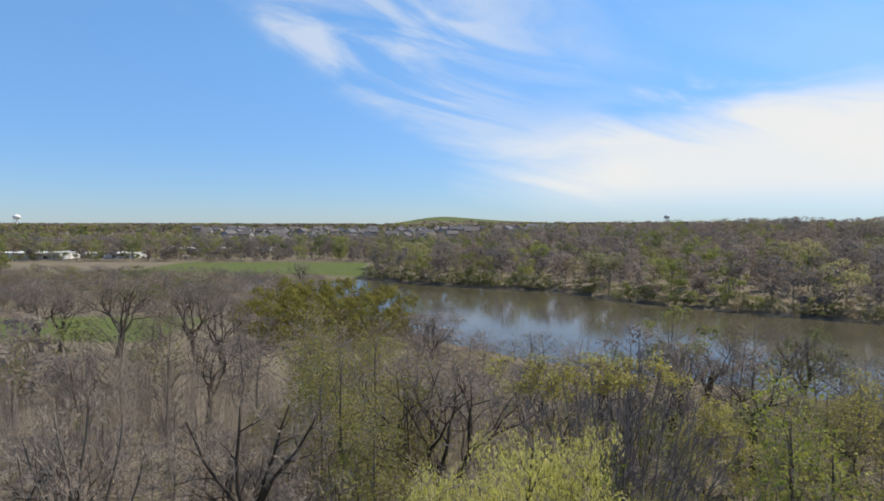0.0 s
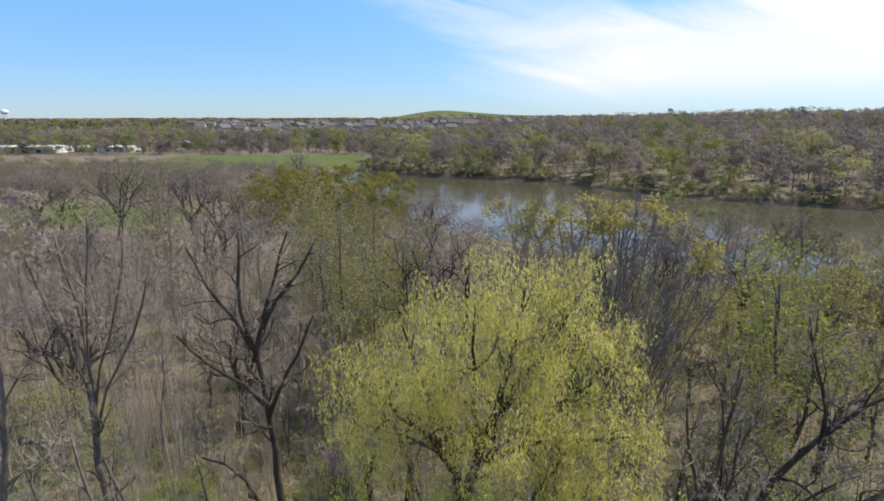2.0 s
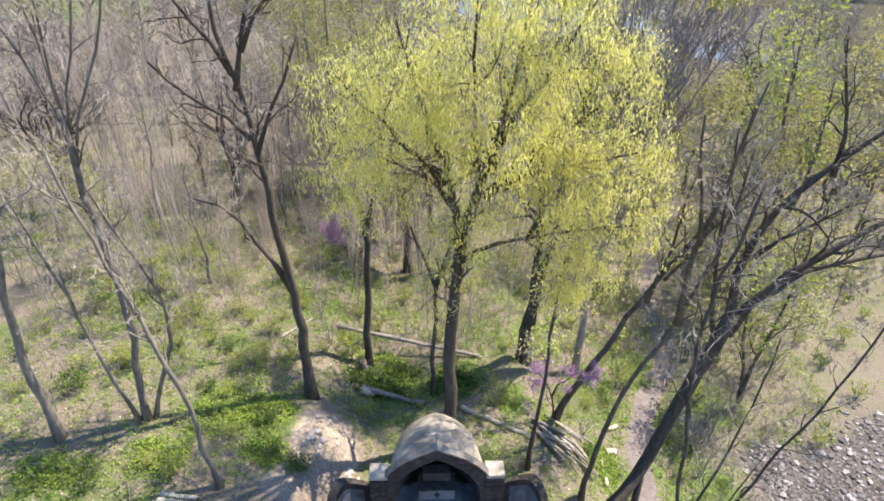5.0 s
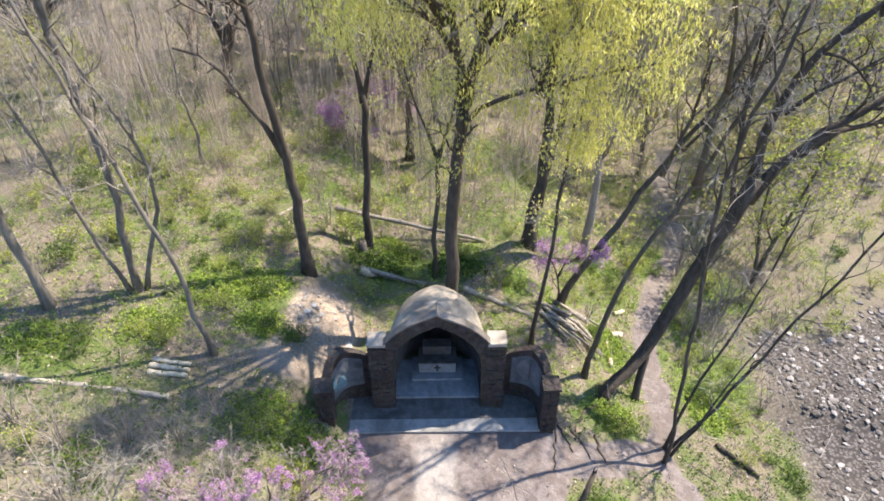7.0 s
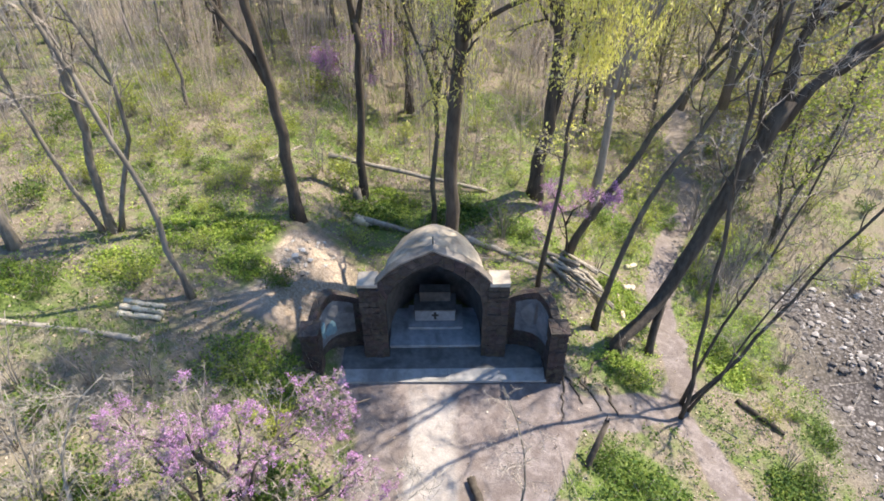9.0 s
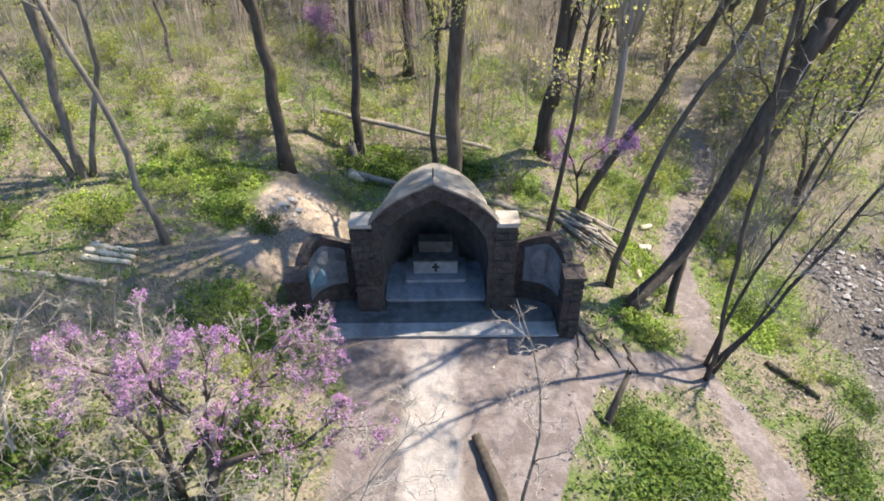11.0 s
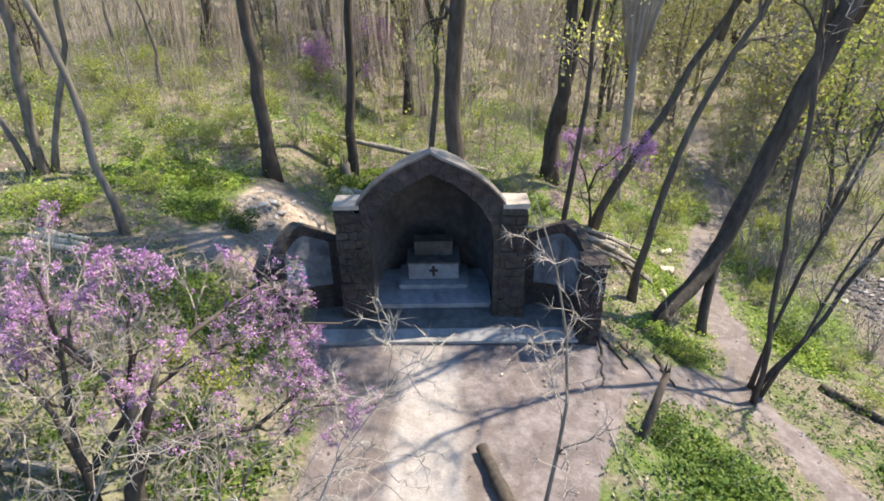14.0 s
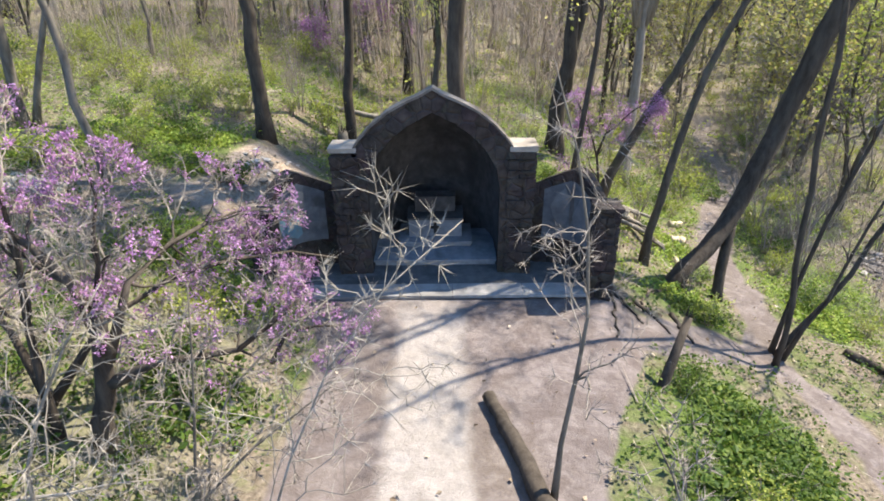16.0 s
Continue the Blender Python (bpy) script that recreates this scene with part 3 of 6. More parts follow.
def crowned(name, seed, stems, cfg, label, category="tree", bark_mat=None, twig_mat=None, leaf=None, leaf_mat=None, at=None, group=""):
    """A tree. stems: (points, base radius, top radius, first fork as a share of the length, limb count, limb length)."""
    rng = np.random.default_rng(seed)
    origin = np.array(at if at is not None else stems[0][0][0], float)
    ob = thing(name, pose(*origin), label, category, group)
    trunk, limbs, twigs, tips = Geo(), Geo(), Geo(), []
    for pts, r0, r1, fork, count, reach in stems:
        # a smooth curve through the given points
        p = np.array(pts, float) - origin
        s = np.concatenate([[0], np.cumsum(np.linalg.norm(np.diff(p, axis=0), axis=1))])
        ss = np.linspace(0, s[-1], max(6, int(s[-1] / 0.7)))
        q = np.stack([np.interp(ss, s, p[:, k]) for k in range(3)], -1)
        for _ in range(2):
            q[1:-1] = 0.25 * q[:-2] + 0.5 * q[1:-1] + 0.25 * q[2:]
        q[1:-1] += rng.normal(size=q[1:-1].shape) * 0.025
        ph = rng.uniform(0, math.tau, (2, 2))
        for k in (0, 1):
            q[:, k] += np.minimum(1, ss * 0.6) * (0.045 * np.sin(ss * 0.9 + ph[0, k]) + 0.022 * np.sin(ss * 2.3 + ph[1, k])) * min(1.0, s[-1] / 4)
        radii = r0 + (r1 - r0) * (ss / s[-1]) ** 0.8
        radii[0] *= 1.45
        q[0, 2] -= 0.35
        trunk.tube(q, radii, 9)
        for k in range(count):
            t = fork + (1 - fork) * (k + 0.5) / count if k < count - 1 else 0.99
            i = min(int(t * (len(q) - 1)), len(q) - 2)
            axis = unit(q[i + 1] - q[i])
            ang = k * 2.4 + rng.uniform(-0.5, 0.5)
            side = unit(np.cross(axis, [math.cos(ang), math.sin(ang), 0.1]))
            a = rng.uniform(0.5, 1.0) * (1.15 - 0.55 * t)
            d = unit(axis * math.cos(a) + side * math.sin(a))
            bough(limbs, twigs, tips, rng, q[i], d, reach * rng.uniform(0.75, 1.15) * (1.25 - 0.55 * t), radii[i] * 0.55, 0, cfg)
    b = bark_mat or M_BARK_GREY
    trunk.add(limbs.v, limbs.f)
    part("trunk", trunk, b, ob, smooth=True)
    tagged(part("branchwork", twigs, twig_mat or M_TWIG, ob), kind="stuff")
    if leaf:
        count, size, spread, droop, *more = leaf
        tips = np.array(tips)
        if "top" in more:
            # only the topmost ends of the crown flower
            col = np.floor(tips[:, 0] / 0.9).astype(int)
            crest = {c: tips[col == c, 2].max() for c in set(col.tolist())}
            tips = tips[tips[:, 2] > np.array([crest[c] for c in col.tolist()]) - 1.3]
        if "clump" in more:
            knots = tips[rng.integers(0, len(tips), 64)]
            pick = knots[rng.integers(0, len(knots), count)] + rng.normal(size=(count, 3)) * [0.2, 0.2, 0.13] - [0, 0, 0.1]
        elif "bloom" in more:
            # flowers sit in tight knots along the twigs
            hubs = tips[rng.integers(0, len(tips), max(8, len(tips) // 60))]
            near = np.min(np.linalg.norm(tips[:, None] - hubs[None], axis=2), axis=1) < 0.3
            rich = np.flatnonzero(near[:-1])
            i = rich[rng.integers(0, len(rich), count // 9)]
            a, b = tips[i], tips[i + 1]
            b = np.where(np.linalg.norm(b - a, axis=1, keepdims=True) < 0.45, b, a)
            knots = a + (b - a) * rng.random((len(a), 1))
            pick = (knots[None] + rng.normal(size=(9, len(knots), 3)) * spread).reshape(-1, 3)
            count = len(pick)
        elif "hang" in more:
            # leaves and catkins hang in tassels below the branch ends
            knots = tips[rng.integers(0, len(tips), count // 10)] + rng.normal(size=(count // 10, 3)) * spread
            drop = rng.uniform(0, 0.5, (10, len(knots), 1)) * np.array([0, 0, -1.0])
            pick = (knots[None] + drop + rng.normal(size=(10, len(knots), 3)) * 0.06).reshape(-1, 3)
            count = len(pick)
        else:
            pick = tips[rng.integers(0, len(tips), count)] + rng.normal(size=(count, 3)) * spread
        low = ground_at(*origin[:2]) - origin[2] + 0.3
        pick[:, 2] = np.maximum(pick[:, 2], low)
        crown = Geo()
        if "spray" in more:
            crown.leaves(pick, size * 0.16, rng, -0.7, 12)
        else:
            crown.leaves(pick, size, rng, droop, *((2.3, 1.0, 0.45) if "hang" in more else (1.6,)))
        tagged(part("crown", crown, leaf_mat, ob), kind="stuff")
    return ob


def base(x, y):
    return (x, y, ground_at(x, y))


def P(y, *xz):
    """Points in the upright plane at y, the first one brought down to the ground."""
    pts = [(x, y, z) for x, z in xz]
    return [base(pts[0][0], y)] + pts[1:]


HERO = dict(BARE, wig=0.2, up=0.06)

# the fresh yellow-green tree behind the shrine
crowned("maple_tree", 90, [
    (P(15.4, (0.42, 0), (0.5, 3.0), (0.62, 6.0), (0.8, 8.6)), 0.23, 0.18, 0.62, 3, 1.8),
    ([(0.8, 15.4, 8.4), (0.5, 14.8, 10.0), (-0.1, 13.4, 12.4), (-0.7, 12.0, 14.9)], 0.14, 0.022, 0.2, 6, 1.9),
    ([(0.3, 14.4, 10.8), (-0.9, 13.4, 12.0), (-2.0, 12.0, 13.9)], 0.09, 0.022, 0.25, 5, 1.8),
    ([(0.5, 14.8, 10.0), (-0.6, 14.2, 10.9), (-1.7, 13.6, 11.7)], 0.07, 0.022, 0.3, 4, 1.7),
    ([(0.8, 15.4, 8.4), (1.5, 15.0, 10.4), (1.9, 14.3, 12.8), (2.3, 13.5, 16.0)], 0.18, 0.022, 0.2, 7, 1.9),
    ([(1.2, 14.8, 11.0), (1.0, 13.6, 13.0), (0.9, 12.5, 15.4)], 0.08, 0.022, 0.3, 5, 1.8),
    ([(1.6, 14.8, 11.2), (1.5, 13.2, 12.0), (1.5, 12.0, 13.2)], 0.08, 0.022, 0.3, 5, 1.8),
    ([(1.8, 14.6, 11.8), (3.0, 14.4, 13.4), (4.0, 14.2, 15.3)], 0.09, 0.022, 0.25, 6, 1.9),
    ([(1.5, 15.2, 10.0), (3.3, 14.6, 11.6), (5.0, 13.8, 13.3)], 0.11, 0.022, 0.25, 6, 2.0),
    ([(1.9, 14.9, 10.4), (3.4, 13.4, 11.2), (4.6, 12.3, 12.0)], 0.09, 0.022, 0.3, 6, 1.8),
    ([(0.6, 15.4, 7.6), (2.2, 14.4, 8.8), (3.8, 13.0, 9.6), (4.9, 12.3, 10.2)], 0.08, 0.022, 0.4, 6, 1.6),
    ([(2.6, 14.2, 9.2), (3.0, 13.0, 10.6), (3.1, 12.3, 11.6)], 0.06, 0.022, 0.3, 4, 1.6),
    ([(1.6, 14.9, 10.8), (2.3, 16.0, 12.6), (2.8, 16.4, 14.0)], 0.08, 0.022, 0.3, 4, 1.8),
    ([(0.6, 15.2, 9.6), (0.4, 16.0, 11.6), (0.3, 16.2, 13.2)], 0.07, 0.022, 0.3, 4, 1.8),
], dict(BARE, up=0.04, wig=0.2, droop=0.05, ends=4), "tall maple in fresh yellow-green leaf behind the stone shrine", bark_mat=M_BARK_DARK,
    leaf=(62000, 0.052, 0.2, 2.6, "hang"), leaf_mat=M_MAPLE)

# the tall bare tree that leans above the left bank
crowned("bare_tree", 12, [
    ([base(-4.45, 16.3), (-4.5, 16.2, 5.0), (-4.6, 16.0, 7.6), (-4.75, 15.8, 10.0), (-5.0, 15.6, 12.2), (-5.3, 15.4, 14.2), (-5.4, 15.4, 15.4), (-5.2, 15.4, 16.4)], 0.21, 0.035, 0.55, 8, 1.5),
    ([(-4.55, 16.15, 6.4), (-5.3, 16.0, 7.5), (-5.8, 15.9, 9.1), (-6.3, 15.9, 9.6), (-7.0, 15.9, 9.4)], 0.1, 0.03, 0.5, 5, 0.9),
    ([(-4.95, 15.7, 11.6), (-6.2, 15.6, 12.2), (-7.2, 15.6, 13.4)], 0.06, 0.03, 0.3, 6, 1.3),
    ([(-4.85, 15.7, 11.2), (-3.9, 15.6, 12.6), (-3.4, 15.6, 14.0)], 0.06, 0.03, 0.3, 6, 1.3),
    ([(-5.08, 15.5, 13.0), (-4.5, 15.5, 14.8), (-3.9, 15.5, 16.4)], 0.065, 0.03, 0.2, 7, 1.3),
    ([(-4.8, 15.5, 14.0), (-3.8, 15.5, 15.0), (-3.2, 15.5, 16.2)], 0.06, 0.025, 0.2, 6, 1.0),
    ([(-5.1, 15.5, 13.4), (-6.1, 15.4, 14.6), (-6.7, 15.3, 16.0)], 0.06, 0.03, 0.2, 7, 1.2),
], dict(HERO, wig=0.3, angle=(0.5, 1.15)), "tall bare tree with dark crooked limbs on the bank", bark_mat=M_BARK_DARK)

crowned("slender_tree", 13, [
    (P(19.4, (-2.75, 0), (-2.55, 4.0), (-2.45, 6.8)), 0.17, 0.11, 0.9, 1, 0.8),
    ([(-2.45, 19.4, 6.7), (-2.7, 19.4, 8.2), (-3.2, 19.4, 10.4), (-3.3, 19.3, 12.4)], 0.09, 0.03, 0.2, 6, 1.5),
    ([(-2.45, 19.4, 6.7), (-1.9, 19.4, 8.4), (-1.5, 19.4, 10.6)], 0.08, 0.03, 0.2, 6, 1.4),
], HERO, "slender dark forked tree with a few spring buds", bark_mat=M_BARK_DARK, leaf=(1500, 0.06, 0.15, 0.3), leaf_mat=M_BUD)

crowned("leaning_tree", 14, [
    (P(12.0, (-6.42, 0), (-6.65, 4.5), (-7.05, 6.9), (-7.5, 8.9), (-8.0, 10.5), (-8.3, 12.4)), 0.09, 0.03, 0.45, 8, 1.4),
], HERO, "thin bare tree leaning over the green bank", bark_mat=M_BARK_GREY)

crowned("clump_tree", 15, [
    (P(14.3, (-9.35, 0), (-8.95, 5.3), (-9.0, 7.0), (-9.05, 10.0), (-9.0, 12.6)), 0.12, 0.085, 0.6, 4, 1.5),
    ([(-9.0, 14.3, 12.4), (-9.6, 14.2, 14.2), (-10.2, 14.2, 16.0)], 0.03, 0.03, 0.2, 6, 1.2),
    ([(-9.0, 14.3, 12.4), (-9.2, 14.4, 14.6), (-9.5, 14.4, 16.6)], 0.03, 0.03, 0.2, 6, 1.2),
    ([(-9.0, 14.3, 12.4), (-8.8, 14.2, 14.8), (-8.6, 14.2, 17.0)], 0.03, 0.03, 0.2, 6, 1.2),
    ([(-9.0, 14.3, 12.2), (-8.2, 14.4, 14.4), (-7.8, 14.4, 16.4)], 0.03, 0.03, 0.2, 6, 1.2),
    ([(-9.0, 14.3, 11.6), (-7.9, 14.2, 13.6), (-7.2, 14.2, 15.6)], 0.03, 0.03, 0.2, 6, 1.1),
    (P(14.4, (-9.2, 0), (-8.2, 4.6), (-7.6, 6.2), (-8.1, 7.8), (-8.8, 9.3), (-9.2, 11.2)), 0.08, 0.03, 0.4, 7, 1.4),
    (P(14.2, (-9.45, 0), (-9.9, 4.0), (-10.6, 8.0), (-11.0, 10.4)), 0.075, 0.03, 0.4, 6, 1.4),
], HERO, "grey bare tree with several stems from one stool", bark_mat=M_BARK_GREY)

crowned("edge_tree", 16, [
    (P(13.4, (-11.6, 0), (-11.75, 5.0), (-11.5, 8.0), (-10.95, 10.7), (-10.6, 12.6), (-10.7, 14.6)), 0.16, 0.04, 0.5, 8, 1.8),
], HERO, "bare tree with a pale upper stem on the hillside", bark_mat=M_BARK_GREY)

crowned("thin_tree", 17, [
    (P(17.9, (-0.1, 0), (0.05, 3.0), (0.1, 5.3)), 0.1, 0.07, 0.9, 1, 0.6),
    ([(0.1, 17.9, 5.2), (-0.5, 17.9, 6.7), (-1.1, 17.8, 8.3), (-1.3, 17.8, 10.2)], 0.055, 0.02, 0.2, 6, 1.2),
    ([(0.1, 17.9, 5.2), (0.7, 17.9, 6.8), (1.0, 17.8, 9.0)], 0.05, 0.02, 0.2, 6, 1.2),
], HERO, "thin forked tree with sparse young leaves", bark_mat=M_BARK_MOSS, leaf=(900, 0.06, 0.15, 0.4), leaf_mat=M_MAPLE)

crowned("twin_tree", 18, [
    (P(20.2, (3.85, 0), (4.05, 3.2), (4.2, 5.8), (4.1, 8.4), (3.6, 11.6)), 0.3, 0.07, 0.5, 8, 2.4),
    ([(4.0, 20.2, 2.0), (4.65, 20.2, 5.4), (4.95, 20.2, 8.4), (5.4, 20.0, 12.0)], 0.2, 0.06, 0.35, 8, 2.4),
], HERO, "thick twin-stemmed tree with dark bark and fresh green leaves", bark_mat=M_BARK_DARK, leaf=(6000, 0.065, 0.2, 0.5), leaf_mat=M_SHRUB)

crowned("young_tree", 19, [
    (P(14.1, (3.15, 0), (3.2, 2.0), (3.45, 4.2), (3.55, 7.0), (3.8, 9.6)), 0.085, 0.025, 0.4, 8, 1.3),
], HERO, "young tree with a thin sinuous stem", bark_mat=M_BARK_DARK, leaf=(700, 0.06, 0.15, 0.4), leaf_mat=M_MAPLE)

crowned("slanting_tree", 20, [
    (P(13.4, (4.9, 0), (5.1, 1.9), (5.65, 3.7), (6.35, 5.5), (7.2, 7.5), (7.7, 9.6), (7.9, 11.8)), 0.105, 0.03, 0.45, 9, 1.8),
    ([(6.9, 13.4, 6.8), (6.7, 13.1, 9.0), (6.9, 12.6, 11.4), (7.1, 12.1, 13.6)], 0.09, 0.03, 0.45, 4, 1.4),
    ([(6.8, 13.0, 9.6), (6.1, 12.4, 11.2), (5.7, 11.8, 13.0)], 0.055, 0.025, 0.4, 3, 1.1),
], dict(HERO, depth=3, ends=2), "slanting tree beside the trail with bare crooked boughs", bark_mat=M_BARK_MOSS, leaf=(220, 0.06, 0.15, 0.3), leaf_mat=M_BUD)

crowned("broad_tree", 21, [
    ([base(5.15, 12.5), (5.5, 12.9, -0.75), (6.1, 13.2, -0.6), (6.75, 13.6, -0.25), (7.2, 13.85, 0.7), (7.6, 14.0, 2.0), (7.95, 14.0, 3.4), (8.35, 14.0, 5.0), (8.8, 14.0, 6.4)], 0.2, 0.22, 0.97, 1, 0.8),
    ([base(6.7, 13.1), (6.75, 13.3, -1.0), (6.95, 13.7, 0.2)], 0.13, 0.12, 0.98, 1, 0.3),
    ([(8.5, 14.0, 5.4), (7.95, 14.0, 6.9), (7.86, 14.0, 8.1), (7.65, 13.9, 10.1), (7.6, 13.9, 12.0)], 0.08, 0.025, 0.2, 7, 1.6),
    ([(8.75, 14.0, 6.2), (8.5, 14.0, 8.7), (8.96, 14.0, 9.5), (9.8, 14.0, 10.45), (10.5, 14.0, 11.1), (11.5, 14.0, 12.0), (12.8, 14.0, 12.6)], 0.15, 0.05, 0.25, 8, 1.9),
    ([(10.4, 14.0, 11.0), (10.42, 14.0, 12.3), (9.92, 14.0, 13.2), (9.56, 14.0, 14.4)], 0.065, 0.02, 0.2, 8, 1.1),
    ([(8.9, 14.0, 8.6), (9.6, 13.8, 8.9), (10.6, 13.6, 10.0), (11.2, 13.5, 10.2)], 0.06, 0.02, 0.2, 7, 1.1),
    ([(8.7, 14.0, 6.0), (9.8, 14.0, 7.45), (10.6, 14.0, 8.0), (11.05, 14.0, 8.75), (12.4, 14.0, 9.4), (13.8, 14.0, 10.2)], 0.16, 0.05, 0.3, 7, 1.8),
    ([(9.7, 14.0, 7.4), (10.8, 14.1, 7.9), (12.4, 14.2, 8.0), (14.0, 14.2, 8.5)], 0.09, 0.035, 0.25, 6, 1.4),
], dict(HERO, wig=0.3, angle=(0.5, 1.2), bark=0.009), "broad leaning tree with long dark boughs over the trail", bark_mat=M_BARK_DARK)

crowned("arching_tree", 24, [
    (P(17.0, (4.6, 0), (4.75, 0.0), (5.42, 1.0), (6.0, 2.45), (6.6, 3.75), (7.3, 5.0), (8.5, 6.8), (8.9, 7.95), (9.3, 9.7), (9.7, 11.9)), 0.15, 0.035, 0.5, 11, 1.5),
    ([(7.4, 17.0, 5.1), (8.0, 17.0, 6.5), (8.1, 17.0, 8.2), (8.4, 17.0, 10.4)], 0.08, 0.02, 0.2, 9, 1.2),
    ([(8.4, 17.0, 6.7), (9.3, 17.0, 7.6), (9.9, 17.0, 9.0), (10.6, 17.0, 10.8)], 0.07, 0.02, 0.2, 9, 1.2),
    ([(7.9, 17.0, 6.0), (8.9, 16.9, 6.9), (10.4, 16.8, 7.6)], 0.05, 0.02, 0.2, 7, 1.0),
], dict(HERO, up=0.16), "grey trunk arching over the trail with upright dark shoots", bark_mat=M_BARK_MOSS, leaf=(500, 0.06, 0.15, 0.3), leaf_mat=M_BUD)

crowned("creekside_tree", 22, [
    ([base(7.1, 11.2), (8.3, 11.4, -0.4), (9.3, 11.5, 2.2), (10.0, 11.5, 4.0), (10.6, 11.5, 6.0), (11.6, 11.6, 8.4)], 0.06, 0.025, 0.35, 8, 1.2),
    # tall upper stem and crown added to throw shade on the clearing
    ([base(7.0, 10.8), (6.88, 10.8, 1.3), (6.6, 10.8, 3.4), (6.2, 10.8, 6.5), (6.3, 10.7, 9.5), (6.6, 10.6, 12.0)], 0.06, 0.04, 0.5, 10, 2.0),
    ([base(7.15, 11.3), (7.5, 11.4, 0.6), (8.1, 11.5, 3.0), (8.5, 11.5, 5.2), (8.6, 11.4, 7.4)], 0.055, 0.02, 0.4, 7, 1.2),
    ([base(7.25, 11.1), (7.9, 11.0, -0.2), (8.3, 11.0, 1.8), (8.9, 11.0, 3.6)], 0.05, 0.015, 0.4, 6, 0.9),
], dict(HERO, depth=3, ends=2), "several thin stems leaning towards the stony creek", bark_mat=M_BARK_DARK)

# stems of the many-stemmed tree rise like a fan to a rounded crest
FAN = random.Random(23)
fan_stems = [([base(6.3, 20.6), (6.4, 20.5, 4.0), (6.6, 20.4, 8.0), (6.7, 20.4, 15.6)], 0.2, 0.03, 0.45, 9, 1.0)]
for k in range(20):
    x = 2.6 + 0.41 * k
    z = 16.5 - 0.04 * (x - 5.8) ** 2 - max(0, x - 8.2) * 0.8
    y = 20.4 + FAN.uniform(-1.2, 0.8)
    s = FAN.uniform(0.2, 0.4)
    fan_stems.append(([(6.3 + (x - 6.3) * s * 0.25, 20.5, 2.6 + 6 * s), (6.3 + (x - 6.3) * 0.62, (20.5 + y) / 2, 5.0 + 0.42 * z), (x, y, z)], 0.06, 0.022, 0.3, 10, 1.1))
crowned("crown_tree", 23, fan_stems, dict(HERO, up=0.1, wig=0.14, angle=(0.3, 0.75), twig=0.009), "many-stemmed tree with golden flower clumps at its tips", bark_mat=M_TWIG, twig_mat=M_TWIG_MAUVE, leaf=(4600, 0.07, 0.16, 0.0, "top", "clump"), leaf_mat=M_BUD_GOLD)


# ---- the stone shrine ----
def courses(owner, cx, half, y0, y1, z0, z1, rng):
    """Rough stones laid in courses round a pier, each one a piece of its own."""
    z = z0
    while z < z1 - 0.05:
        h = min(rng.uniform(0.15, 0.25), z1 - z)
        cut = cx + rng.uniform(-0.35, 0.35) * half
        for xa, xb in ((cx - half, cut - 0.006), (cut + 0.006, cx + half)):
            g = Geo()
            j = rng.uniform(-0.018, 0.018)
            g.box(xa + j * 0.4, xb + j * 0.4, y0 + j, y1, z + 0.006, z + h - 0.006, 0.014, rng)
            part("stone", g, M_STONE, owner)
        z += h


